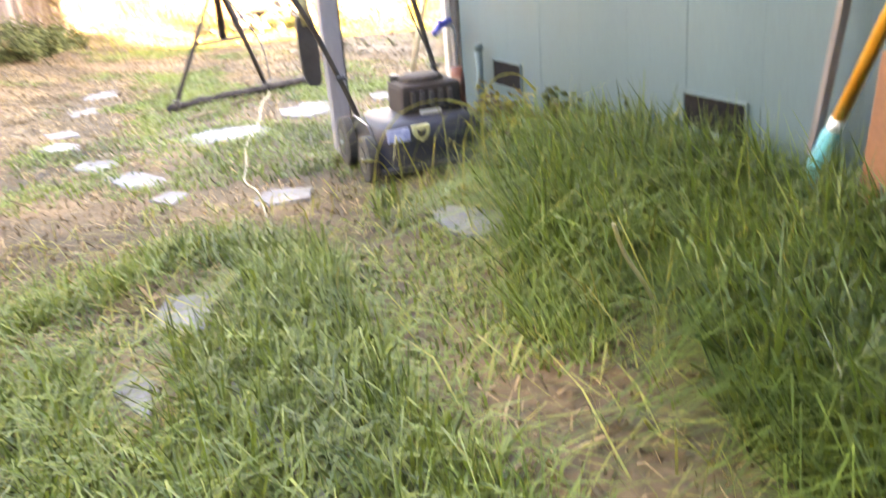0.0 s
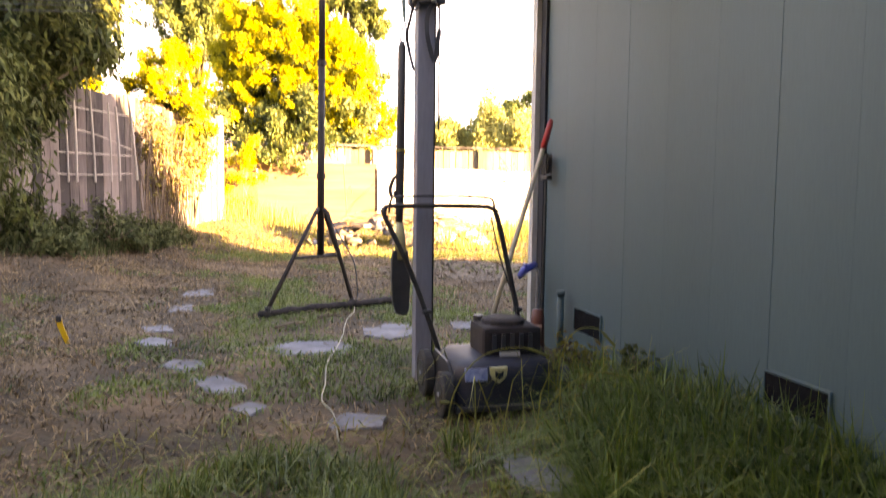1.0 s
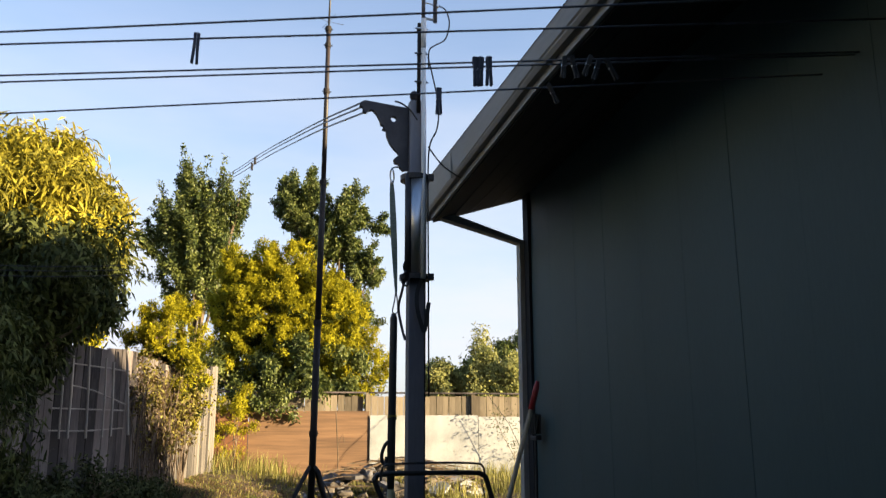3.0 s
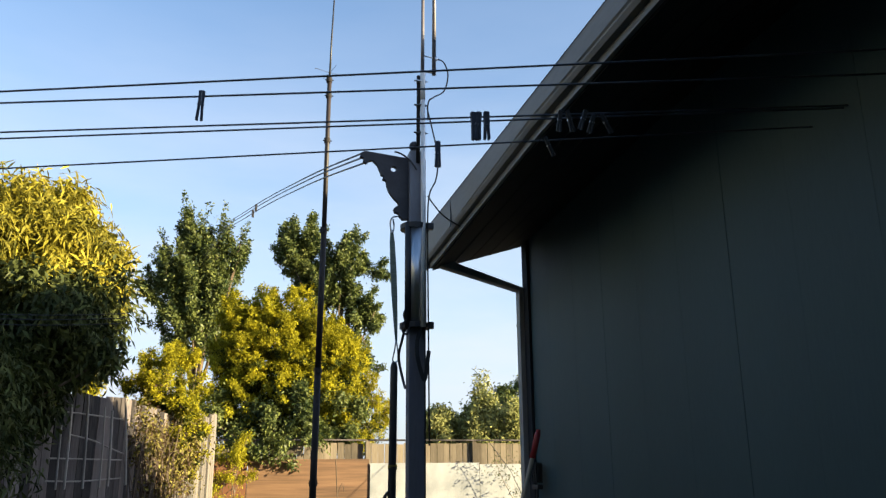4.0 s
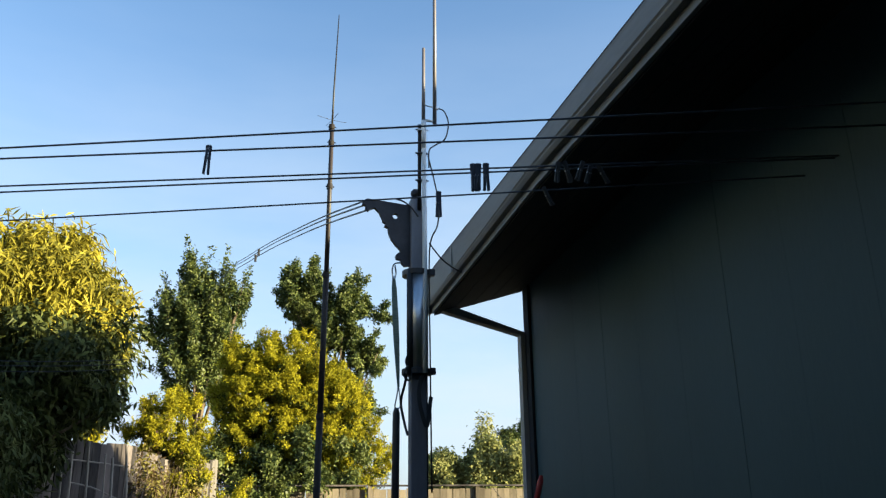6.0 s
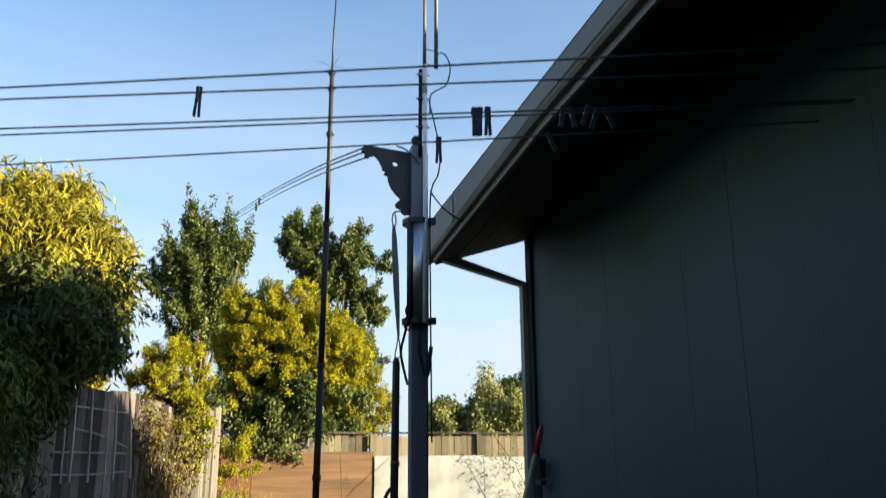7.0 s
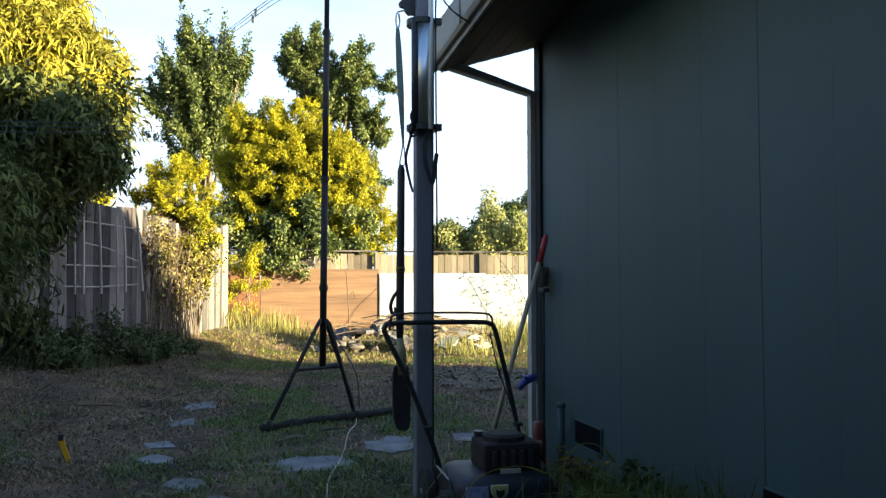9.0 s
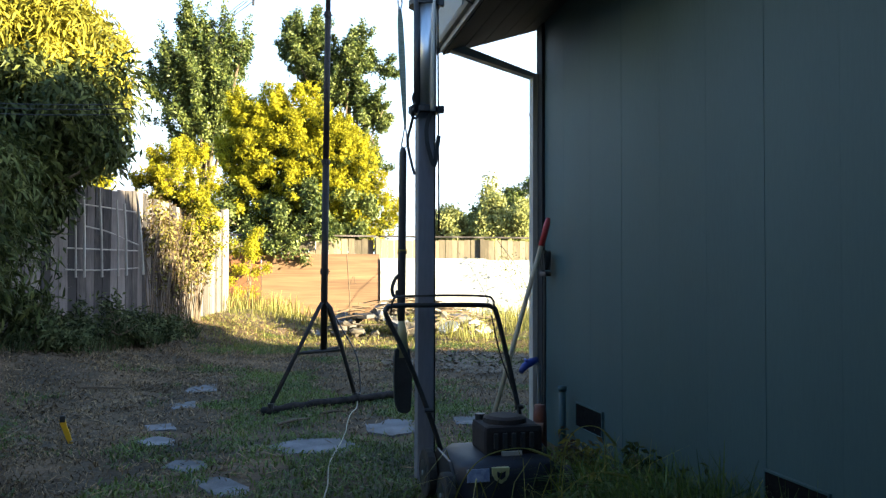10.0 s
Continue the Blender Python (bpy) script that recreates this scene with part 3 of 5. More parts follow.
build_tree("tree", (-1.2, 24.5), [((-1.15, 24.3, 6.15), (1.42, 1.1, 2.35)), ((-1.1, 24.3, 5.3), (1.15, 1.0, 1.9)), ((-1.45, 24.3, 7.6), (0.7, 0.6, 1.25)), ((-0.25, 24.3, 7.1), (0.6, 0.6, 1.1)), ((-2.05, 24.3, 6.5), (0.8, 0.7, 1.25))],
           "leaf_dark", "upright dark green tree beyond the fences", clumps=9000, per=8, spread=0.048, leaf=(0.115, 0.050), droop=-0.3, seed=21, trunk=0.13, lump=0.30, puff=0.085, sprays=330, rise=1.05, limbs=30, ragged=0.9)
build_tree("tree", (2.8, 26.5), [((1.85, 26.3, 8.3), (0.95, 0.8, 1.35)), ((3.2, 26.3, 8.0), (1.0, 0.8, 1.1)), ((4.1, 26.3, 7.85), (0.72, 0.5, 0.55)), ((2.75, 26.3, 6.9), (1.1, 0.8, 1.1)), ((3.75, 26.3, 6.6), (0.75, 0.6, 0.9)), ((4.15, 26.3, 6.0), (0.6, 0.6, 0.7)), ((3.7, 26.3, 5.0), (0.8, 0.8, 1.2))],
           "leaf_dark", "loose dark green tree with an open crown beyond the fences", clumps=8200, per=8, spread=0.050, leaf=(0.115, 0.052), droop=0.0, seed=31, trunk=0.12, lump=0.45, puff=0.10, sprays=210, rise=0.45, limbs=24, ragged=0.9)
build_tree("tree", (11.3, 45), [((11.1, 45, 3.1), (1.1, 1.4, 1.55))], "leaf_far", "small round green tree in the distance", clumps=520, per=30, spread=0.16, leaf=(0.21, 0.12), seed=41, trunk=0.15, lump=0.4, limbs=4, puff=0.4)
build_tree("tree", (14.6, 44), [((14.3, 44, 3.3), (2.3, 1.6, 1.6))], "leaf_far", "sunlit far tree with a spreading crown", clumps=900, per=28, spread=0.18, leaf=(0.20, 0.11), seed=42, trunk=0.2, lump=0.5, limbs=4, puff=0.45)
build_tree("conifer", (15.5, 50), [((15.25, 50, 5.5), (0.35, 0.4, 1.4)), ((15.25, 50, 4.2), (0.75, 0.7, 1.2))], "leaf_far", "thin far conifer standing above the other trees", clumps=150, per=35, spread=0.3, leaf=(0.3, 0.1), seed=43, trunk=0.15, lump=0.8, limbs=4)
build_tree("tree", (18.2, 52), [((18.6, 52, 4.3), (1.7, 1.6, 2.5))], "leaf_dark", "dark green tree in the distance", clumps=420, per=32, spread=0.18, leaf=(0.22, 0.12), seed=44, trunk=0.2, lump=0.5, limbs=4, puff=0.4)
build_tree("green_shrub", (1.7, 18.7), [((-0.05, 18.5, 2.25), (0.5, 0.35, 0.6)), ((0.6, 18.45, 2.1), (0.55, 0.35, 0.5)), ((1.35, 18.4, 2.35), (0.75, 0.35, 0.75)), ((2.3, 18.45, 2.25), (0.5, 0.35, 0.6)), ((0.75, 17.72, 1.78), (0.75, 0.16, 0.22)), ((1.2, 17.75, 1.62), (0.3, 0.14, 0.2)), ((1.7, 17.8, 1.84), (0.35, 0.12, 0.12))],
           "leaf_dark", "dark green undergrowth spilling over the back fence", "shrub", clumps=820, per=26, spread=0.07, leaf=(0.085, 0.045), droop=0.2, seed=51, trunk=0.05, lump=0.5, puff=0.15)
build_tree("flowering_shrub", (-2.3, 13.4), [((-2.15, 13.3, 2.25), (0.38, 0.3, 0.32))], "leaf_gold", "small yellow shrub showing over the side fence", "shrub", clumps=110, per=30, spread=0.05, leaf=(0.06, 0.028), seed=52,
           trunk=0.03, lump=0.4, limbs=4, puff=0.13)

# ---------------------------------------------------------------- more materials
M["teal"] = surface("teal_plastic_sleeve", (0.02, 0.28, 0.36), (0.05, 0.40, 0.48), 8, 0.45, bump=0.1)
M["orange"] = surface("orange_handle_paint", (0.55, 0.22, 0.02), (0.70, 0.32, 0.05), 8, 0.5, bump=0.1)
M["red"] = surface("red_grip", (0.30, 0.02, 0.025), (0.45, 0.04, 0.04), 8, 0.5, bump=0.1)
M["ash"] = surface("pale_ash_handle", (0.36, 0.29, 0.20), (0.56, 0.47, 0.35), 5, 0.7, stretch=(1, 1, 0.2))
M["blue"] = surface("blue_plastic", (0.015, 0.03, 0.20), (0.035, 0.065, 0.34), 9, 0.5)
M["yellow"] = surface("yellow_plastic", (0.66, 0.34, 0.008), (0.82, 0.46, 0.015), 9, 0.5)
M["pipe_iron"] = surface("earthy_dark_pipe", (0.012, 0.011, 0.012), (0.060, 0.052, 0.050), 14, 0.95, bump=1.0, fine=40, gloss=0.1, bump_scale=0.01)
M["deck"] = surface("slate_blue_mower_deck", (0.006, 0.007, 0.013), (0.016, 0.019, 0.034), 6, 0.6, bump=0.1)
M["decal"] = surface("pale_blue_decal", (0.08, 0.12, 0.26), (0.30, 0.36, 0.52), 30, 0.4, bump=0)
M["badge"] = surface("ochre_badge", (0.30, 0.30, 0.14), (0.50, 0.48, 0.26), 15, 0.5, bump=0)
M["engine"] = surface("brown_black_engine", (0.008, 0.006, 0.007), (0.024, 0.016, 0.016), 10, 0.85, bump=0.3)
M["tyre"] = surface("black_rubber", (0.010, 0.010, 0.011), (0.030, 0.029, 0.028), 12, 0.85, bump=0.3)
M["rust"] = surface("rusty_steel", (0.09, 0.045, 0.03), (0.22, 0.11, 0.07), 12, 0.8, metal=0.3)
M["terracotta"] = surface("faded_red_plastic", (0.085, 0.020, 0.013), (0.15, 0.042, 0.026), 8, 0.6)
M["vine_stem"] = surface("dry_vine_stem", (0.045, 0.032, 0.024), (0.17, 0.125, 0.090), 8, 0.9, vary=0.4)
M["stick"] = surface("dead_branch", (0.05, 0.034, 0.022), (0.19, 0.135, 0.085), 6, 0.9, vary=0.3)
M["rock"] = surface("grey_stone", (0.042, 0.036, 0.030), (0.150, 0.128, 0.102), 4, 0.95, bump=0.7, vary=0.2)
M["cord"] = surface("cream_extension_cord", (0.20, 0.19, 0.12), (0.31, 0.29, 0.20), 10, 0.5, bump=0)
M["straw_plastic"] = surface("dull_yellow_plastic", (0.20, 0.18, 0.09), (0.34, 0.31, 0.17), 8, 0.5)
M["peg_wood"] = surface("dark_plastic_peg", (0.02, 0.025, 0.04), (0.06, 0.065, 0.09), 12, 0.6)
M["peg_pale"] = surface("worn_wooden_peg", (0.022, 0.02, 0.02), (0.055, 0.05, 0.045), 12, 0.8)
M["lattice"] = surface("pale_trellis_lath", (0.19, 0.172, 0.155), (0.36, 0.33, 0.295), 8, 0.85, stretch=(1, 1, 0.3), vary=0.2)
M["plain_wall"] = surface("plain_grey_render", (0.10, 0.11, 0.10), (0.16, 0.17, 0.155), 2, 0.9, bump=0.2)


# ---------------------------------------------------------------- unseen plain walls, added to keep sky light off the yard
def build_sky_blocking_walls():
    bm = bmesh.new()
    box(bm, (-2.75, -1.75, -0.1), (WALL_X - 0.01, -1.6, 4.6))
    single("wall_south", bm, M["plain_wall"], (0, -1.7, 0), "unseen plain grey wall added behind to block sky light", "wall", kind="structure")
    bm = bmesh.new()
    box(bm, (-2.90, -1.75, -0.1), (-2.75, 6.2, 4.6))
    single("wall_west", bm, M["plain_wall"], (-2.8, 1.3, 0), "unseen plain grey wall added beside to block sky light", "wall", kind="structure")


build_sky_blocking_walls()


# ---------------------------------------------------------------- post with bracket and aerials
def build_post():
    post = thing("antenna_post", (1.14, 4.62, 0), "grey wooden post with pipes and aerials strapped to it", "post")
    bm = bmesh.new()
    box(bm, (1.093, 4.572, -0.05), (1.182, 4.661, 3.06), 0.006)
    part("timber", bm, M["post_paint"], post)
    bm = bmesh.new()
    bmesh.ops.create_uvsphere(bm, u_segments=16, v_segments=10, radius=0.032, matrix=Matrix.Translation((1.13, 4.62, 3.105)))
    tube(bm, [(1.13, 4.62, 3.055), (1.13, 4.62, 3.085)], [0.03, 0.016], 12)
    part("finial", bm, M["iron"], post, "dark ball finial", smooth=True)
    # wrap of sheet metal round the middle, open at the sides
    bm = bmesh.new()
    tube(bm, [(1.135, 4.575, 2.02), (1.135, 4.575, 2.60)], 0.058, 14)
    part("sleeve", bm, M["steel"], post, "dull galvanised sleeve", smooth=True)
    bm = bmesh.new()
    tube(bm, [(1.08, 4.545, 1.98), (1.08, 4.55, 2.60)], 0.019, 10)
    part("conduit", bm, M["black"], post, smooth=True)
    bm = bmesh.new()
    tube(bm, [(1.158, 4.505, 1.99), (1.165, 4.535, 2.62), (1.165, 4.545, 3.40)], 0.014, 12)
    tube(bm, [(1.165, 4.545, 3.38), (1.165, 4.545, 3.57)], 0.0155, 12)
    part("pole", bm, M["white_pipe"], post, "pale aerial pole", smooth=True)
    bm = bmesh.new()
    tube(bm, [(1.163, 4.545, 3.56), (1.166, 4.545, 4.09)], [0.012, 0.010], 10)
    part("aerial", bm, M["rod"], post, "thin upright aerial rod", smooth=True)
    bm = bmesh.new()
    tube(bm, [(1.236, 4.55, 3.56), (1.246, 4.55, 5.05)], [0.013, 0.010], 10)
    part("aerial", bm, M["rod"], post, "long upright aerial rod", smooth=True)
    bm = bmesh.new()
    tube(bm, [(1.165, 4.545, 3.575), (1.24, 4.55, 3.575)], 0.008, 8)
    tube(bm, [(1.165, 4.545, 3.68), (1.24, 4.55, 3.672)], 0.004, 8)
    part("arm", bm, M["white_pipe"], post, smooth=True)
    bm = bmesh.new()
    box(bm, (1.228, 4.54, 3.660), (1.260, 4.562, 3.680), 0.004)
    part("connector", bm, M["steel"], post)
    bm = bmesh.new()
    tube(bm, [(1.140, 4.56, 2.98), (1.142, 4.56, 3.545)], 0.0115, 10)
    part("stub_mast", bm, M["mast_paint"], post, "dark stub beside the pale pole", smooth=True)
    for z in (3.50, 3.34, 3.16):
        bm = bmesh.new()
        box(bm, (1.128, 4.535, z), (1.184, 4.572, z + 0.010), 0.003)
        tube(bm, [(1.112, 4.545, z + 0.005), (1.130, 4.545, z + 0.005)], 0.0055, 8)
        tube(bm, [(1.184, 4.545, z + 0.005), (1.194, 4.545, z + 0.005)], 0.004, 8)
        part("clamp", bm, M["steel" if z > 3.4 else "black"], post)
    for z in (2.005, 2.585):
        bm = bmesh.new()
        tube(bm, [(1.13, 4.60, z - 0.014), (1.13, 4.60, z + 0.016)], 0.086, 18)
        box(bm, (1.195, 4.535, z - 0.018), (1.228, 4.57, z + 0.02), 0.004)
        part("band", bm, M["black"], post, "black strap band")
    bm = bmesh.new()
    tube(bm, [(1.188, 4.60, 0.05), (1.188, 4.60, 3.02)], 0.007, 8)
    part("cable_run", bm, M["wire"], post, "grey cable clipped down the post", smooth=True)
    # scroll bracket, cut from a board, with a hole
    bm = bmesh.new()
    out = [(1.096, 3.02), (0.831, 3.045), (0.805, 3.03), (0.802, 3.01), (0.822, 3.0), (0.820, 2.98), (0.839, 2.968), (0.857, 2.985), (0.878, 2.99),
           (0.904, 2.965), (0.923, 2.925), (0.927, 2.905), (0.944, 2.898), (0.936, 2.878), (0.959, 2.87), (0.962, 2.84), (0.978, 2.80), (1.004, 2.765),
           (1.030, 2.74), (1.038, 2.72), (1.020, 2.715), (1.005, 2.698), (1.011, 2.678), (1.035, 2.672), (1.040, 2.655), (1.059, 2.635), (1.096, 2.64)]
    hole = [(1.002 + 0.018 * math.cos(a), 2.945 + 0.018 * math.sin(a)) for a in np.linspace(0, 2 * math.pi, 11)[:-1]]
    edges = []
    for ring in (out, hole):
        vs = [bm.verts.new((u, 4.605, v)) for u, v in ring]
        edges += [bm.edges.new((vs[i], vs[(i + 1) % len(vs)])) for i in range(len(vs))]
    bmesh.ops.triangle_fill(bm, edges=edges, use_beauty=True)
    geo = bmesh.ops.extrude_face_region(bm, geom=bm.faces[:])
    bmesh.ops.translate(bm, vec=(0, 0.032, 0), verts=[v for v in geo["geom"] if isinstance(v, bmesh.types.BMVert)])
    part("bracket", bm, M["iron"], post, "dark scrolled shelf bracket with a hole")
    # coax runs
    for pts in ([(1.262, 4.55, 3.67), (1.30, 4.55, 3.65), (1.325, 4.55, 3.57), (1.30, 4.55, 3.46), (1.235, 4.55, 3.41), (1.20, 4.55, 3.37), (1.195, 4.54, 3.25)],
                [(1.19, 4.54, 3.33), (1.225, 4.54, 3.18), (1.255, 4.54, 3.02), (1.245, 4.54, 2.88), (1.205, 4.545, 2.78), (1.195, 4.55, 2.6), (1.20, 4.56, 2.1), (1.205, 4.56, 1.35)],
                [(1.195, 4.545, 2.77), (1.23, 4.56, 2.73), (1.29, 4.60, 2.685), (1.36, 4.64, 2.655), (1.425, 4.70, 2.65), (1.445, 4.76, 2.665)]):
        bm = bmesh.new()
        tube(bm, smooth_path(pts, 6), 0.0045, 6)
        part("coax_cable", bm, M["wire"], post, smooth=True)
    bm = bmesh.new()
    tube(bm, smooth_path([(1.0, 4.57, 3.04), (1.04, 4.57, 3.03), (1.09, 4.56, 2.99), (1.13, 4.55, 2.93)], 5), 0.005, 6)
    part("guy_wire", bm, M["wire"], post)
    # loose black strap looped over the band
    bm = bmesh.new()
    tube(bm, smooth_path([(1.175, 4.53, 2.02), (1.135, 4.535, 1.93), (1.130, 4.53, 1.84), (1.15, 4.53, 1.75), (1.172, 4.53, 1.70), (1.184, 4.53, 1.77), (1.196, 4.53, 1.86)], 5), 0.01, flat=(0.022, 0.006))
    part("loose_strap", bm, M["black"], post)
    bm = bmesh.new()
    tube(bm, smooth_path([(1.07, 4.53, 2.03), (1.045, 4.53, 2.0), (1.05, 4.53, 1.96), (1.075, 4.53, 1.95), (1.085, 4.53, 1.99)], 5), 0.006, 6)
    tube(bm, smooth_path([(1.07, 4.54, 2.1), (1.055, 4.54, 2.06), (1.065, 4.54, 2.02)], 4), 0.005, 6)
    part("hook", bm, M["black"], post)


build_post()


def build_hanging_strap():
    s = thing("hanging_strap", (1.015, 4.66, 2.64), "grey green webbing strap with steel hooks hanging from the bracket", "strap")
    bm = bmesh.new()
    tube(bm, smooth_path([(1.075, 4.62, 2.655), (1.03, 4.63, 2.66), (1.0, 4.64, 2.65), (0.992, 4.645, 2.61), (1.003, 4.645, 2.56), (1.014, 4.645, 2.60), (1.008, 4.64, 2.645)], 5), 0.005, 8)
    part("hook", bm, M["steel"], s, "bent steel hook", smooth=True)
    bm = bmesh.new()
    widths = [0.016, 0.030, 0.036, 0.034, 0.024, 0.012]
    zs = [2.58, 2.50, 2.34, 2.20, 2.05, 1.93]
    rings = []
    for w, z in zip(widths, zs):
        x = 1.003 + (2.58 - z) * 0.05
        rings.append([bm.verts.new((x + a * w / 2, 4.652 + b * 0.003, z)) for a, b in ((-1, -1), (1, -1), (1, 1), (-1, 1))])
    for r0, r1 in zip(rings, rings[1:]):
        for k in range(4):
            bm.faces.new((r0[k], r0[(k + 1) % 4], r1[(k + 1) % 4], r1[k]))
    part("webbing", bm, M["strap"], s)
    bm = bmesh.new()
    tube(bm, smooth_path([(1.035, 4.655, 1.94), (1.028, 4.66, 1.88), (1.022, 4.68, 1.82), (1.05, 4.68, 1.82), (1.045, 4.66, 1.88), (1.037, 4.655, 1.93)], 4), 0.004, 6)
    part("ring", bm, M["steel"], s)
    bm = bmesh.new()
    tube(bm, smooth_path([(1.075, 4.56, 2.02), (1.06, 4.60, 1.93), (1.052, 4.66, 1.84), (1.075, 4.66, 1.72), (1.088, 4.64, 1.66)], 5), 0.008, flat=(0.014, 0.005))
    part("tail", bm, M["black"], s)


build_hanging_strap()


def build_trimmer():
    t = thing("pole_tool", (1.035, 4.72, 0.36), "long dark pole tool with a black guard hanging beside the post", "tool")
    bm = bmesh.new()
    tube(bm, [(1.037, 4.72, 1.82), (1.037, 4.72, 1.79), (1.034, 4.72, 1.40), (1.030, 4.72, 0.95), (1.030, 4.72, 0.86)], [0.012, 0.021, 0.022, 0.023, 0.019], 12)
    part("shaft", bm, M["black"], t, smooth=True)
    bm = bmesh.new()
    tube(bm, smooth_path([(1.024, 4.715, 1.12), (0.995, 4.715, 1.09), (0.978, 4.715, 1.04), (0.985, 4.715, 1.0), (1.003, 4.715, 1.0), (1.006, 4.715, 1.03)], 5), 0.010, 8)
    part("trigger_hook", bm, M["black"], t, smooth=True)
    for z in (1.235, 1.245):
        bm = bmesh.new()
        tube(bm, [(1.034, 4.72, z - 0.008), (1.034, 4.72, z + 0.008)], 0.026, 12)
        part("collar", bm, M["straw"] if z > 1.24 else M["black"], t)
    bm = bmesh.new()
    tube(bm, [(1.030, 4.72, 0.87), (1.036, 4.72, 0.78), (1.04, 4.72, 0.66)], [0.017, 0.028, 0.033], 12)
    part("throat", bm, M["straw_plastic"], t, "dull yellow lower throat", smooth=True)
    bm = bmesh.new()
    prism(bm, [(0.996, 0.71), (1.075, 0.71), (1.085, 0.62), (1.088, 0.50), (1.084, 0.38), (1.07, 0.352), (1.015, 0.358), (0.994, 0.42), (0.988, 0.56), (0.990, 0.66)], "y", 4.70, 4.745)
    bmesh.ops.bevel(bm, geom=bm.edges[:], offset=0.006, segments=2, affect="EDGES")
    part("guard", bm, M["black"], t, "black plastic guard")


build_trimmer()


# ---------------------------------------------------------------- aerial mast on a tripod
def build_mast():
    m = thing("aerial_mast", (0.85, 7.5, 0), "tall brown tube mast on a steel tripod with a whip aerial", "mast")
    bm = bmesh.new()
    tube(bm, [(0.850, 7.5, 0.42), (0.862, 7.5, 2.1)], 0.030, 12)
    tube(bm, [(0.862, 7.5, 2.1), (0.873, 7.5, 3.42)], 0.027, 12)
    part("lower_tube", bm, M["mast_paint"], m, "dark brown lower tube", smooth=True)
    bm = bmesh.new()
    tube(bm, [(0.873, 7.5, 3.40), (0.876, 7.5, 4.28), (0.878, 7.5, 5.0)], [0.023, 0.022, 0.021], 12)
    part("upper_tube", bm, M["mast_upper"], m, "bare upper tube", smooth=True)
    for z, r in ((1.12, 0.037), (2.09, 0.036), (3.41, 0.032), (4.32, 0.030), (4.80, 0.028), (4.97, 0.030)):
        bm = bmesh.new()
        x = 0.850 + 0.0070 * min(z - 0.4, 3.6)
        tube(bm, [(x, 7.5, z - 0.025), (x, 7.5, z + 0.025)], r, 12)
        tube(bm, [(x - 0.04, 7.5, z), (x + 0.045, 7.5, z)], 0.006, 6)
        part("coupling", bm, M["mast_paint"], m)
    bm = bmesh.new()
    tube(bm, [(0.878, 7.5, 4.98), (0.884, 7.5, 5.4), (0.910, 7.5, 6.30)], [0.010, 0.009, 0.005], 8)
    part("whip", bm, M["wire"], m, "thin tapering whip", smooth=True)
    for a in range(4):
        bm = bmesh.new()
        w = a * math.pi / 2 + 0.3
        tube(bm, [(0.878, 7.5, 5.05), (0.878 + 0.16 * math.cos(w), 7.5 + 0.16 * math.sin(w), 5.06)], 0.002, 5)
        part("radial", bm, M["wire"], m)
    for foot in ((0.38, 6.80, 0.07), (1.09, 7.20, 0.07), (1.20, 8.2, 0.02)):
        bm = bmesh.new()
        d = (Vector(foot) - Vector((0.85, 7.5, 0))).normalized()
        tube(bm, [(0.85 + d.x * 0.04, 7.5 + d.y * 0.04, 0.84), (0.85 + d.x * 0.09, 7.5 + d.y * 0.09, 0.80), foot], 0.017, 8)
        leg = part("leg", bm, M["mast_paint"], m, smooth=True)
        bm = bmesh.new()
        tube(bm, [(foot[0], foot[1], foot[2] - 0.05), (foot[0], foot[1], foot[2] + 0.02)], 0.024, 8)
        part("foot", bm, M["black"], leg)
    mids = [Vector((0.85, 7.5, 0.84)).lerp(Vector(f), 0.52) for f in ((0.38, 6.80, 0.07), (1.09, 7.20, 0.07), (1.20, 8.2, 0.02))]
    for i in range(3):
        bm = bmesh.new()
        tube(bm, [mids[i], mids[(i + 1) % 3]], 0.012, 8)
        part("brace", bm, M["mast_paint"], m)
    bm = bmesh.new()
    tube(bm, smooth_path([(0.90, 7.46, 0.80), (1.0, 7.40, 0.62), (1.12, 7.30, 0.38), (1.14, 7.22, 0.12), (1.12, 7.15, 0.08)], 6), 0.006, 6)
    part("feed_cable", bm, M["wire"], m, smooth=True)


build_mast()
bm = bmesh.new()
tube(bm, smooth_path([(0.315, 6.78, 0.035), (0.8, 7.02, 0.04), (1.5, 7.40, 0.035)], 16), 0.034, 10)
for v in bm.verts:
    v.co += Vector((0, 0.4, 1)) * 0.012 * noise.noise(v.co * 9)
single("ground_pipe", bm, M["pipe_iron"], (0.9, 7.05, 0.0), "long dark pipe lying on the grass under the tripod", "pipe", smooth=True)


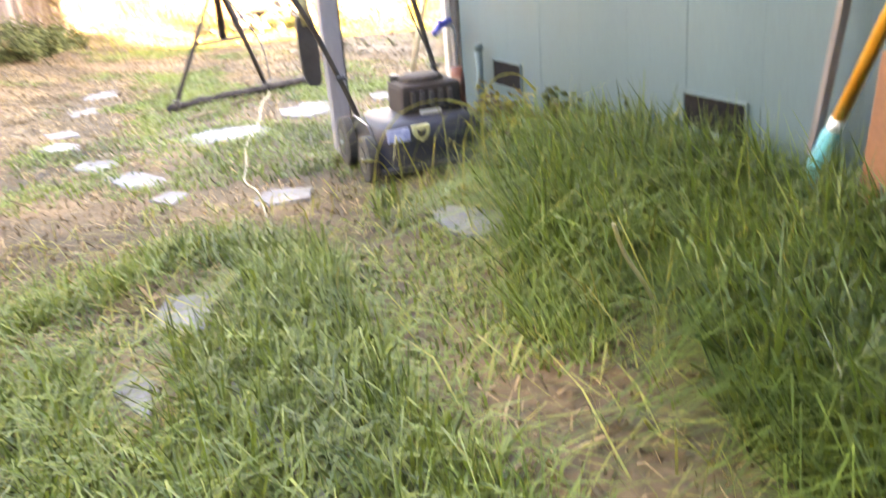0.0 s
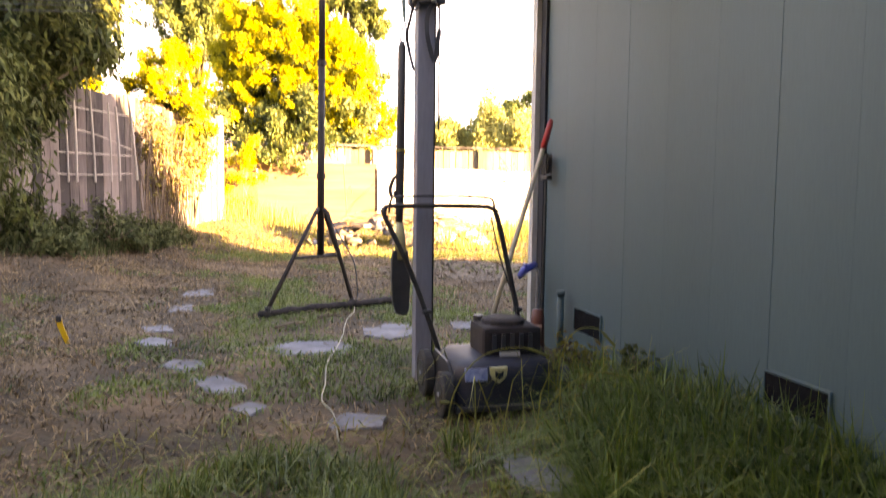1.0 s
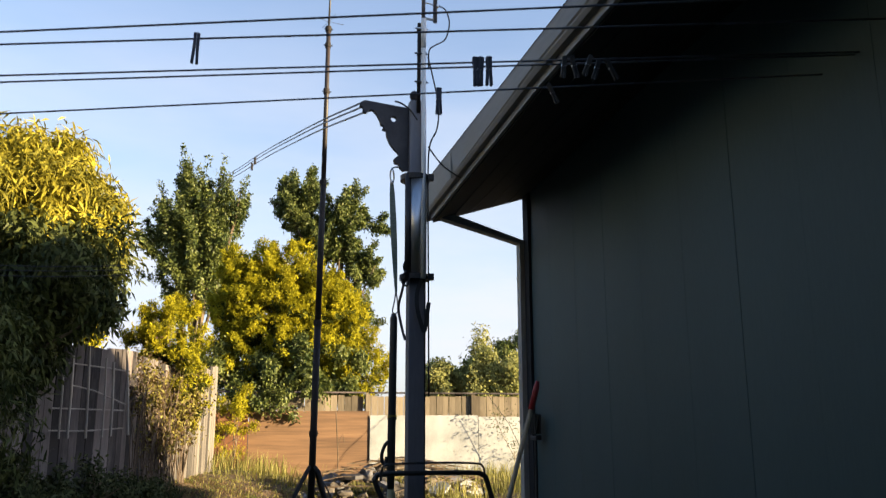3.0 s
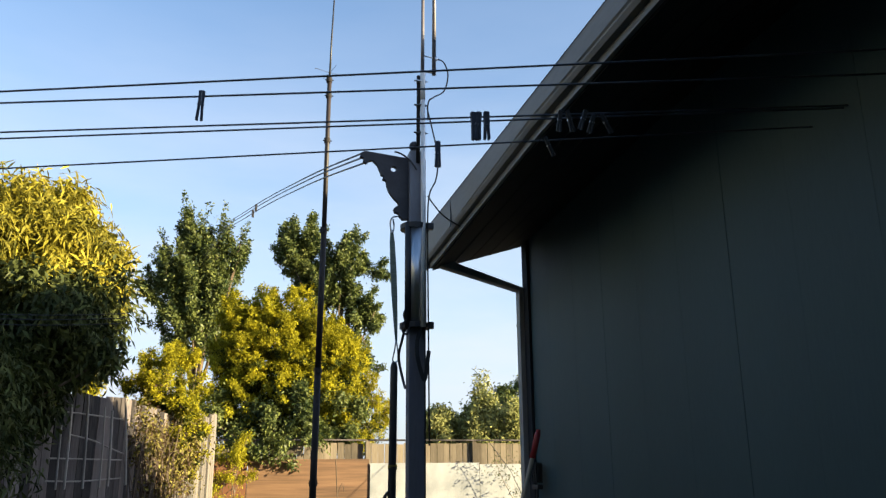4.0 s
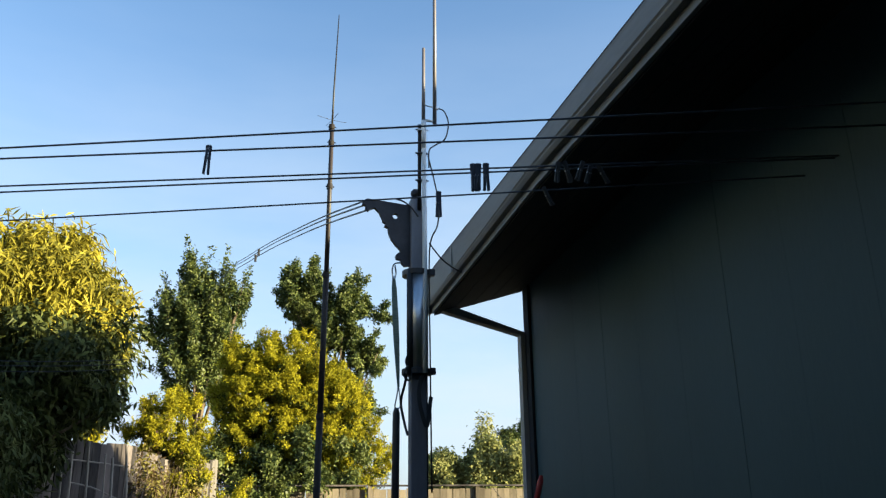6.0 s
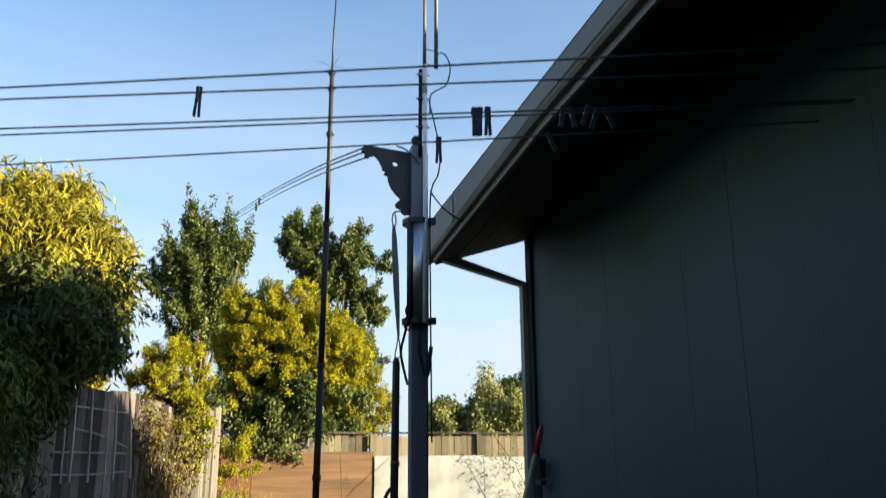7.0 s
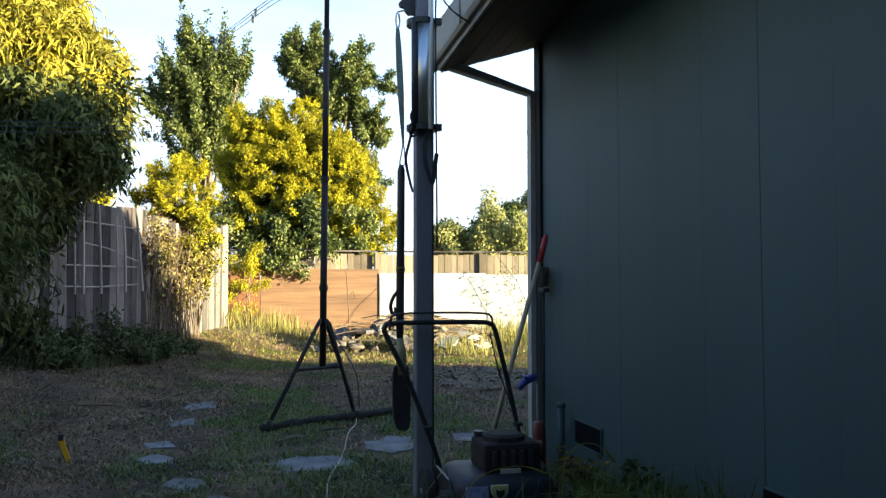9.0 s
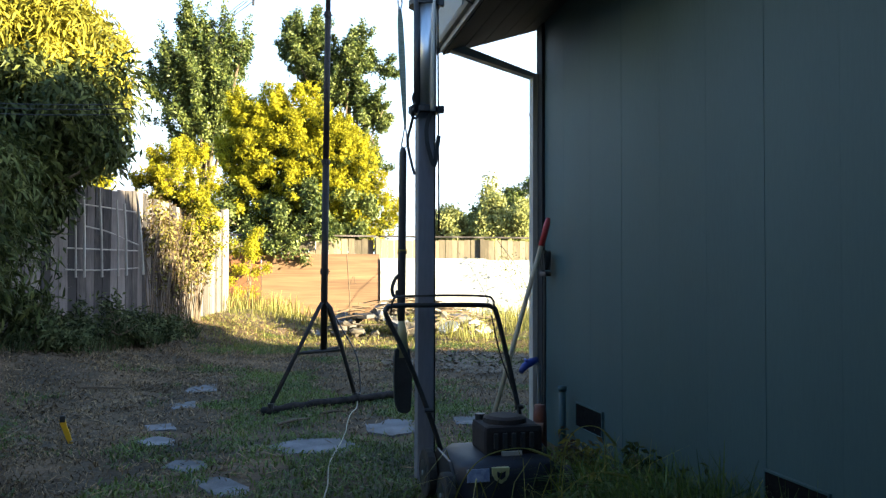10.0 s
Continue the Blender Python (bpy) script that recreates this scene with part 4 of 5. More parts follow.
# ---------------------------------------------------------------- lawn mower
def build_mower():
    mo = thing("lawn_mower", (1.40, 4.16, 0), "dark blue push mower with folded black handle", "lawn mower")
    bm = bmesh.new()
    lower = [(1.16, 3.95), (1.24, 3.90), (1.56, 3.90), (1.65, 3.96), (1.66, 4.30), (1.58, 4.42), (1.22, 4.42), (1.15, 4.30)]
    cx, cy = 1.405, 4.16
    rings = []
    for z, k in ((0.05, 1.02), (0.16, 1.0), (0.228, 0.97), (0.250, 0.86), (0.258, 0.60)):
        rings.append([bm.verts.new((cx + (x - cx) * k, cy + (y - cy) * k, z)) for x, y in lower])
    for r0, r1 in zip(rings, rings[1:]):
        for k in range(8):
            bm.faces.new((r0[k], r0[(k + 1) % 8], r1[(k + 1) % 8], r1[k]))
    bm.faces.new(rings[-1])
    deck = part("deck", bm, M["deck"], mo, "slate blue mower deck", smooth=True)
    bm = bmesh.new()
    box(bm, (1.15, 3.880, 0.035), (1.655, 3.905, 0.062), 0.006)
    part("skirt", bm, M["black"], mo)
    # front decal and a plain shield on it
    bm = bmesh.new()
    box(bm, (1.195, 3.886, 0.150), (1.300, 3.902, 0.200), 0.003, turn=Matrix.Rotation(radians(-12), 4, "X"))
    part("decal", bm, M["decal"], deck, "pale blue decal panel")
    bm = bmesh.new()
    prism(bm, [(1.310, 0.204), (1.390, 0.204), (1.388, 0.176), (1.374, 0.156), (1.350, 0.142), (1.326, 0.156), (1.312, 0.176)], "y", 3.874, 3.896)
    part("shield", bm, M["badge"], deck, "ochre shield shaped badge")
    bm = bmesh.new()
    prism(bm, [(1.330, 0.192), (1.350, 0.182), (1.370, 0.192), (1.368, 0.170), (1.350, 0.158), (1.332, 0.170)], "y", 3.868, 3.873)
    part("shield_mark", bm, M["deck"], deck)
    bm = bmesh.new()
    prism(bm, [(3.93, 0.03), (4.40, 0.03), (4.42, 0.16), (4.30, 0.25), (4.05, 0.24), (3.94, 0.17)], "x", 1.146, 1.158)
    part("side_flap", bm, M["black"], mo, "black rubber side flap")
    # engine
    bm = bmesh.new()
    box(bm, (1.325, 4.04, 0.235), (1.615, 4.30, 0.375), 0.025)
    eng = part("engine", bm, M["engine"], mo, "brown black engine block")
    bm = bmesh.new()
    tube(bm, [(1.46, 4.17, 0.37), (1.46, 4.17, 0.395), (1.46, 4.17, 0.405)], [0.11, 0.105, 0.08], 18)
    part("starter_cover", bm, M["engine"], eng)
    for i in range(5):
        bm = bmesh.new()
        box(bm, (1.365 + i * 0.045, 4.025, 0.275), (1.385 + i * 0.045, 4.045, 0.345), 0.003)
        part("cooling_fin", bm, M["iron"], eng)
    bm = bmesh.new()
    box(bm, (1.40, 4.015, 0.245), (1.50, 4.035, 0.265), 0.003)
    part("plate", bm, M["trim"], eng, "small pale plate")
    bm = bmesh.new()
    tube(bm, [(1.58, 4.10, 0.34), (1.63, 4.08, 0.34)], 0.035, 12)
    part("muffler", bm, M["rust"], eng)
    bm = bmesh.new()
    tube(bm, [(1.36, 4.26, 0.37), (1.36, 4.26, 0.40)], 0.025, 12)
    part("fuel_cap", bm, M["black"], eng)
    for x, y, r in ((1.118, 3.97, 0.105), (1.112, 4.34, 0.12), (1.70, 3.97, 0.105), (1.70, 4.34, 0.12)):
        bm = bmesh.new()
        tube(bm, [(x - 0.024, y, r), (x - 0.018, y, r), (x + 0.018, y, r), (x + 0.024, y, r)], [r * 0.9, r, r, r * 0.9], 22)
        w = part("wheel", bm, M["tyre"], mo, smooth=False)
        bm = bmesh.new()
        tube(bm, [(x - 0.028, y, r), (x + 0.028, y, r)], r * 0.55, 16)
        part("hub", bm, M["black_tube"], w)
        bm = bmesh.new()
        tube(bm, [(x - 0.033, y, r), (x + 0.033, y, r)], 0.012, 8)
        part("axle_bolt", bm, M["steel"], w)
    # handle: one bent tube, side knobs and a thin bail
    bm = bmesh.new()
    pts = [(1.185, 4.40, 0.20), (1.13, 4.41, 0.37), (1.02, 4.43, 0.66), (0.905, 4.45, 0.90), (0.905, 4.455, 0.94), (0.94, 4.455, 0.955), (1.15, 4.455, 0.957), (1.40, 4.455, 0.955),
           (1.468, 4.455, 0.945), (1.498, 4.45, 0.90), (1.560, 4.43, 0.63), (1.61, 4.41, 0.38), (1.64, 4.40, 0.22)]
    tube(bm, smooth_path(pts, 5), 0.0135, 10)
    handle = part("handle", bm, M["black_tube"], mo, "black bent tube handle", smooth=True)
    for p in ((1.115, 4.395, 0.42), (1.602, 4.395, 0.42)):
        bm = bmesh.new()
        tube(bm, [(p[0] - 0.022, p[1], p[2]), (p[0] + 0.022, p[1], p[2])], 0.012, 8)
        part("knob", bm, M["black"], handle)
    bm = bmesh.new()
    tube(bm, smooth_path([(0.925, 4.44, 0.92), (0.935, 4.44, 0.985), (0.98, 4.44, 1.003), (1.2, 4.44, 1.008), (1.42, 4.44, 1.003), (1.470, 4.44, 0.985), (1.480, 4.44, 0.93)], 5), 0.006, 8)
    part("bail", bm, M["black_tube"], handle, smooth=True)
    bm = bmesh.new()
    tube(bm, smooth_path([(1.46, 4.43, 0.90), (1.50, 4.40, 0.70), (1.58, 4.37, 0.45), (1.55, 4.28, 0.36)], 5), 0.004, 6)
    part("throttle_cable", bm, M["wire"], handle)
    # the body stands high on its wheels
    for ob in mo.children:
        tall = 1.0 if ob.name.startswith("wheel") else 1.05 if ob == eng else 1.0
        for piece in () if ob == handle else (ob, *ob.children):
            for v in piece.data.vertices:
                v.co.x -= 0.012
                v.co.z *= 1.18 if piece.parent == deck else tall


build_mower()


# ---------------------------------------------------------------- tools by the wall
def build_wall_tools():
    r = thing("garden_tool", (1.72, 5.06, 0), "pale wooden tool handle with red grip leaning on the corner", "tool")
    bm = bmesh.new()
    tube(bm, [(1.60, 5.06, 0.02), (1.80, 5.07, 0.69), (1.985, 5.08, 1.30)], [0.016, 0.016, 0.015], 10)
    part("shaft", bm, M["ash"], r, smooth=True)
    bm = bmesh.new()
    tube(bm, [(1.983, 5.08, 1.29), (2.022, 5.082, 1.43), (2.032, 5.083, 1.465)], [0.019, 0.020, 0.012], 10)
    part("grip", bm, M["red"], r, "dull red grip", smooth=True)
    bm = bmesh.new()
    box(bm, (1.53, 5.02, 0.0), (1.66, 5.08, 0.05), 0.01)
    part("head", bm, M["rust"], r)
    b = thing("push_broom", (2.085, 5.30, 0), "dark bristled broom standing upside down at the corner", "broom")
    bm = bmesh.new()
    tube(bm, [(2.085, 5.30, 0.0), (2.09, 5.30, 1.1)], 0.010, 8)
    part("shaft", bm, M["black"], b)
    bm = bmesh.new()
    box(bm, (2.07, 5.24, 1.10), (2.11, 5.35, 1.13), 0.008)
    part("block", bm, M["iron"], b)
    bm = bmesh.new()
    rnd = random.Random(4)
    for i in range(60):
        x, y = 2.072 + rnd.random() * 0.035, 5.245 + rnd.random() * 0.10
        tube(bm, [(x, y, 1.14), (x + rnd.uniform(-0.01, 0.01), y + rnd.uniform(-0.015, 0.015), 1.24 + rnd.random() * 0.03)], 0.004, 4)
    part("bristles", bm, M["black"], b, "black bristles")
    t = thing("hose_tap", (2.09, 5.30, 0.2), "blue handled hose tap on a short pipe", "tap")
    bm = bmesh.new()
    tube(bm, [(2.07, 5.36, 0.0), (2.07, 5.36, 0.50), (2.05, 5.34, 0.53), (1.98, 5.30, 0.53)], 0.012, 8)
    part("pipe", bm, M["steel"], t)
    bm = bmesh.new()
    tube(bm, [(2.03, 5.29, 0.56), (1.98, 5.27, 0.545), (1.93, 5.25, 0.52), (1.90, 5.23, 0.49)], [0.018, 0.026, 0.024, 0.016], 10)
    tube(bm, [(1.94, 5.22, 0.56), (1.95, 5.29, 0.56)], 0.010, 8)
    part("valve", bm, M["blue"], t, "blue plastic valve", smooth=True)
    bm = bmesh.new()
    tube(bm, [(1.98, 5.10, 0.0), (1.98, 5.10, 0.24), (1.98, 5.10, 0.30)], [0.045, 0.042, 0.034], 14)
    single("red_canister", bm, M["terracotta"], (1.98, 5.10, 0), "faded red plastic canister at the house corner", "canister", smooth=True)
    bm = bmesh.new()
    tube(bm, [(2.08, 4.98, 0.0), (2.08, 4.98, 0.40)], 0.022, 10)
    tube(bm, [(2.08, 4.98, 0.40), (2.08, 4.98, 0.43)], 0.028, 10)
    single("capped_pipe", bm, M["siding"], (2.08, 4.98, 0), "short grey capped pipe beside the vent", "pipe", smooth=True)
    p = thing("painted_pole", (2.06, 2.42, 0.05), "orange pole with a teal sleeve leaning against the siding", "pole")
    a, bb = Vector((2.06, 2.423, 0.05)), Vector((2.085, 1.72, 1.62))
    bm = bmesh.new()
    tube(bm, [a, a.lerp(bb, 0.05), a.lerp(bb, 0.205), a.lerp(bb, 0.215)], [0.017, 0.024, 0.026, 0.020], 12)
    part("sleeve", bm, M["teal"], p, "bright teal sleeve", smooth=True)
    bm = bmesh.new()
    tube(bm, [a.lerp(bb, 0.21), a.lerp(bb, 0.235)], 0.021, 12)
    part("ring", bm, M["white_pipe"], p, smooth=True)
    bm = bmesh.new()
    tube(bm, [a.lerp(bb, 0.23), bb], 0.019, 12)
    part("shaft", bm, M["orange"], p, "orange shaft", smooth=True)
    bm = bmesh.new()
    tube(bm, [(2.07, 2.40, 0.0), (2.11, 2.17, 1.6)], 0.02, flat=(0.03, 0.02))
    single("grey_lath", bm, M["grey_wood"], (2.07, 2.40, 0.0), "narrow grey lath leaning against the siding", "lath")
    bm = bmesh.new()
    box(bm, (2.02, 1.88, 0.0), (2.06, 2.12, 0.62), 0.006, turn=Matrix.Rotation(radians(5), 4, "Y"))
    single("weathered_board", bm, M["ply_red"], (2.04, 2.0, 0), "reddish weathered board leaning on the wall foot", "board")


build_wall_tools()


# ---------------------------------------------------------------- clothes lines and pegs
LINES = [((-0.59, 2.83), (1.01, 2.28)), ((-0.61, 2.92), (1.05, 2.40)), ((-0.68, 3.18), (1.13, 2.61)), ((-0.69, 3.24), (1.14, 2.64)), ((-0.78, 3.57), (1.21, 2.82))]


def line_at(k, x):
    (x0, y0), (x1, y1) = LINES[k]
    return Vector((x, y0 + (y1 - y0) * (x - x0) / (x1 - x0), 2.40))


for k in range(5):
    bm = bmesh.new()
    tube(bm, [line_at(k, -2.74), line_at(k, -0.7), line_at(k, 0.6), line_at(k, 2.13)], 0.0032, 6)
    single("clothes_line", bm, M["line"], tuple(line_at(k, 2.13)), "thin grey clothes line strung out from the house wall", "clothes line", "clothes lines", smooth=True)


def build_peg(at, m, lean, label, size=1.0):
    peg = thing("clothes_peg", tuple(at), label, "clothes peg", "clothes pegs")
    turn = Matrix.Rotation(radians(lean), 4, "Y") @ Matrix.Scale(size, 4)
    for s in (-1, 1):
        bm = bmesh.new()
        out = [(0.0008, 0.022), (0.011, 0.019), (0.010, -0.03), (0.013, -0.092), (0.004, -0.095), (0.0008, -0.03)]
        prism(bm, [(s * u, v) for u, v in out], "y", -0.007, 0.007)
        bmesh.ops.transform(bm, matrix=Matrix.Translation(at) @ turn, verts=bm.verts)
        part("jaw", bm, m, peg)
    bm = bmesh.new()
    tube(bm, [Vector((-0.012, 0, -0.03)), Vector((0.012, 0, -0.03))], 0.0055, 8)
    bmesh.ops.transform(bm, matrix=Matrix.Translation(at) @ turn, verts=bm.verts)
    part("spring", bm, M["steel"], peg)


for k, x, lean, m in ((1, 0.02, 2, "peg_wood"), (2, 0.925, -3, "peg_wood"), (2, 0.942, 4, "peg_wood"), (2, 0.968, 0, "peg_wood"), (4, 0.865, 0, "peg_wood"),
                      (2, 1.21, 8, "peg_pale"), (2, 1.235, -14, "peg_pale"), (2, 1.29, 20, "peg_pale"), (3, 1.33, 18, "peg_pale"), (3, 1.36, -28, "peg_pale"), (4, 1.245, -25, "peg_pale")):
    build_peg(line_at(k, x), M[m], lean, "dark clothes peg clipped on the line" if m == "peg_wood" else "worn wooden clothes peg tilted on the line", 0.9 if m == "peg_wood" else 0.7)

# overhead wires off the bracket and across the dark lower foliage
RUN = [(0.815, 4.61, 3.03), (0.73, 6.2, 3.52), (0.63, 8.0, 4.05), (0.41, 10.5, 4.72), (0.10, 13.0, 5.29), (-0.32, 17.0, 6.20), (-1.1, 24.0, 7.3)]
for low in (0.0, 0.025, 0.06):
    bm = bmesh.new()
    tube(bm, smooth_path([(x + low * 0.3, y, z - low * (0.6 + 0.08 * y)) for x, y, z in RUN], 4), 0.006, 5)
    single("overhead_wire", bm, M["wire"], (0.815, 4.61, 3.03), "thin dark wire running off from the bracket", "wire", "overhead wires")
for at in ((0.265, 11.8, 4.98), (0.225, 12.0, 4.95)):
    bm = bmesh.new()
    box(bm, (at[0] - 0.018, at[1] - 0.02, at[2] - 0.055), (at[0] + 0.018, at[1] + 0.02, at[2] + 0.055), 0.008)
    single("wire_spacer", bm, M["black"], at, "small dark spacer clipped between the overhead wires", "spacer", "wire spacers")
for z in (2.60, 2.655, 2.70):
    bm = bmesh.new()
    tube(bm, sag((-3.2, 8.55, z + 0.03), (-1.0, 8.9, z + 0.10), 0.05), 0.005, 5)
    single("slack_wire", bm, M["wire"], (-3.6, 8.9, z), "slack thin wire across the dark lower foliage", "wire", "slack wires")


# ---------------------------------------------------------------- stepping slabs
SLABS = [("A", [(0.33, 5.64), (0.53, 5.84), (0.82, 5.78), (0.92, 5.52), (0.78, 5.35), (0.44, 5.42)]),
         ("B", [(1.04, 6.24), (1.19, 6.43), (1.43, 6.30), (1.40, 5.92), (1.17, 5.78), (1.03, 5.94)]),
         ("C", [(-0.27, 5.26), (-0.22, 5.43), (-0.04, 5.39), (-0.01, 5.20), (-0.10, 5.09)]),
         ("D", [(-0.10, 4.92), (0.06, 5.02), (0.22, 4.75), (0.21, 4.61), (0.07, 4.61)]),
         ("E", [(-0.49, 5.95), (-0.39, 6.09), (-0.27, 5.97), (-0.25, 5.77), (-0.42, 5.80)]),
         ("F", [(-0.52, 6.57), (-0.33, 6.60), (-0.29, 6.37), (-0.47, 6.35)]),
         ("G", [(-0.44, 7.45), (-0.23, 7.55), (-0.20, 7.21), (-0.38, 7.17)]),
         ("H", [(-0.38, 8.26), (-0.27, 8.49), (-0.09, 8.60), (-0.08, 8.10), (-0.32, 8.04)]),
         ("I", [(1.75, 6.36), (1.95, 6.35), (1.86, 6.03), (1.68, 6.07)]),
         ("J", [(0.56, 3.92), (0.67, 4.06), (0.83, 3.97), (0.78, 3.80), (0.58, 3.80)]),
         ("K", [(0.14, 4.25), (0.22, 4.35), (0.32, 4.28), (0.24, 4.13)]),
         ("L", [(0.12, 2.80), (0.17, 3.05), (0.32, 3.00), (0.27, 2.72)]),
         ("M", [(0.04, 2.42), (0.09, 2.52), (0.14, 2.38), (0.12, 2.21)]),
         ("N", [(1.18, 3.38), (1.28, 3.40), (1.47, 3.12), (1.27, 2.97), (1.18, 3.08)])]
for _, ring in SLABS:
    cx, cy = sum(p[0] for p in ring) / len(ring), sum(p[1] for p in ring) / len(ring)
    z = float(ground_z(cx, cy))
    rnd = random.Random(int(cx * 1000) + 5)
    bm = bmesh.new()
    # chip the outline so that no edge is quite straight
    out = []
    for p, q in zip(ring, ring[1:] + ring[:1]):
        for s in (0.0, 0.33, 0.66):
            out.append((p[0] + (q[0] - p[0]) * s + rnd.uniform(-0.012, 0.012), p[1] + (q[1] - p[1]) * s + rnd.uniform(-0.012, 0.012)))
    prism(bm, out, "z", z - 0.03, z + 0.008)
    bmesh.ops.bevel(bm, geom=[e for e in bm.edges if all(v.co.z > z for v in e.verts)], offset=0.004, segments=1, affect="EDGES")
    single("stepping_slab", bm, M["slab"], (cx, cy, z), "pale broken concrete stepping slab sunk in the grass", "slab", "stepping slabs")

# ---------------------------------------------------------------- flag stake, cord, hose
f = thing("marker_stake", (-0.92, 6.0, float(ground_z(-0.92, 6.0))), "bright yellow plastic marker bent over a stake", "marker")
bm = bmesh.new()
tube(bm, [(-0.92, 6.0, -0.02), (-0.95, 6.0, 0.19)], 0.004, 6)
part("stake", bm, M["wire"], f)
bm = bmesh.new()
prism(bm, [(-0.975, 0.165), (-0.94, 0.178), (-0.93, 0.13), (-0.895, 0.03), (-0.885, 0.0), (-0.915, 0.0), (-0.935, 0.05), (-0.965, 0.13)], "y", 5.99, 6.0)
part("flag", bm, M["yellow"], f)
bm = bmesh.new()
box(bm, (-0.972, 5.985, 0.150), (-0.938, 6.005, 0.192), 0.004)
part("clip", bm, M["black"], f, "dark clip at the stake's top")


def on_ground(points, lift=0.012):
    return [Vector((x, y, float(ground_z(x, y)) + lift)) for x, y in points]


bm = bmesh.new()
tube(bm, smooth_path(on_ground([(1.11, 7.2), (1.06, 6.85), (0.97, 6.5), (0.90, 6.15), (0.87, 5.95), (0.80, 5.6), (0.73, 5.3), (0.66, 4.95), (0.62, 4.6), (0.575, 4.3), (0.60, 4.0), (0.58, 3.6)], 0.022), 5), 0.0042, 6)
single("extension_cord", bm, M["cord"], (0.9, 6.1, 0), "cream extension cord trailing through the grass", "cord", smooth=True)
bm = bmesh.new()
tube(bm, smooth_path(on_ground([(0.30, 2.45), (0.32, 2.2), (0.36, 1.98), (0.41, 1.78), (0.46, 1.6), (0.50, 1.3)], 0.035), 5), 0.012, 8)
single("garden_hose", bm, M["wire"], (0.36, 2.0, 0), "black garden hose lying in the tall grass", "hose", smooth=True)


# ---------------------------------------------------------------- trellis on the side fence
def build_trellis():
    t = thing("trellis", (-1.62, 11.3, 0.95), "pale lath trellis nailed to the side fence", "trellis")
    a, b = Vector((-2.12, 10.68, 0)), Vector((-1.37, 11.78, 0))
    d = (b - a).normalized()
    off = Vector((d.y, -d.x, 0)) * 0.045

    def at(s, z, lift=0.0):
        return a.lerp(b, s) + off * (1 + lift) + Vector((0, 0, z))
    for s0, s1, z0, z1 in ((0.26, 0.23, 1.03, 2.04), (0.36, 0.34, 1.03, 2.03), (0.58, 0.53, 1.03, 2.17), (0.79, 0.76, 1.04, 2.04), (0.90, 0.86, 1.05, 2.0), (1.14, 1.03, 1.06, 2.17)):
        bm = bmesh.new()
        tube(bm, [at(s0, z0, 0.75), at((s0 + s1) / 2 + 0.006, (z0 + z1) / 2, 0.8), at(s1, z1, 0.75)], 0.0135 + 0.003 * math.sin(s0 * 23), 6)
        part("lath", bm, M["lattice"], t)
    for run in (((0.14, 1.945), (0.55, 1.93), (1.07, 1.90)), ((0.38, 1.67), (0.65, 1.62), (0.84, 1.55), (1.09, 1.46)), ((0.17, 1.39), (0.58, 1.385), (1.08, 1.38)), ((0.15, 1.13), (0.56, 1.12), (1.09, 1.15))):
        bm = bmesh.new()
        tube(bm, smooth_path([at(u, z, 0.1) for u, z in run], 4), 0.0105, 6)
        part("cross_lath", bm, M["lattice"], t)
    # pale loose stake standing in the weeds beside it
    bm = bmesh.new()
    tube(bm, [at(-0.68, 0.4, 0.8), at(-0.66, 1.3, 0.8), at(-0.65, 2.05, 0.8)], 0.017, 6)
    part("lath", bm, M["lattice"], t)


build_trellis()


# ---------------------------------------------------------------- bushes and vines along the bank
def build_bush(name, base, lobes, m, label, category, seed, clumps=90, per=30, spread=0.08, leaf=(0.07, 0.03), droop=0.2, group="", lump=0.5, sprays=0, puff=0.0):
    build_tree(name, base, lobes, m, label, category, clumps, per, spread, leaf, droop, seed, 0.018, group, 10, lump, 0.2, puff, sprays=sprays, rise=0.9)


for i, (x, y, r, h, c) in enumerate(((-1.28, 10.75, 0.40, 0.24, 70), (-1.75, 10.1, 0.36, 0.20, 60), (-2.1, 9.7, 0.36, 0.36, 80), (-1.02, 11.35, 0.30, 0.17, 55), (-2.7, 8.9, 0.5, 0.5, 110), (-0.85, 11.95, 0.26, 0.11, 35), (-1.45, 10.4, 0.25, 0.34, 40), (-1.95, 9.6, 0.5, 0.16, 60))):
    z = float(ground_z(x, y))
    build_bush("weed_bush", (x, y), [((x, y, z + h * 0.7), (r, r * 0.8, h)), ((x + 0.15, y - 0.1, z + h * 0.35), (r * 0.8, r * 0.6, h * 0.5))], "leaf_weed", "dusty green weed bush at the foot of the side fence", "bush", 60 + i,
               clumps=int(c * 1.3), per=11, spread=0.055, leaf=(0.085, 0.03), group="bank weeds", droop=0.1, lump=0.8, sprays=c // 3, puff=0.06)
build_bush("climbing_vine", (-0.95, 12.7), [((-1.0, 12.75, 1.2), (0.26, 0.35, 0.85)), ((-0.72, 13.2, 1.35), (0.30, 0.35, 0.6)), ((-1.08, 12.3, 1.6), (0.22, 0.25, 0.6)), ((-0.55, 13.6, 1.55), (0.26, 0.4, 0.5))],
           "vine", "tangled rust coloured vine climbing the side fence", "vine", 77, clumps=430, per=12, spread=0.07, leaf=(0.06, 0.035), droop=0.5, lump=0.7)
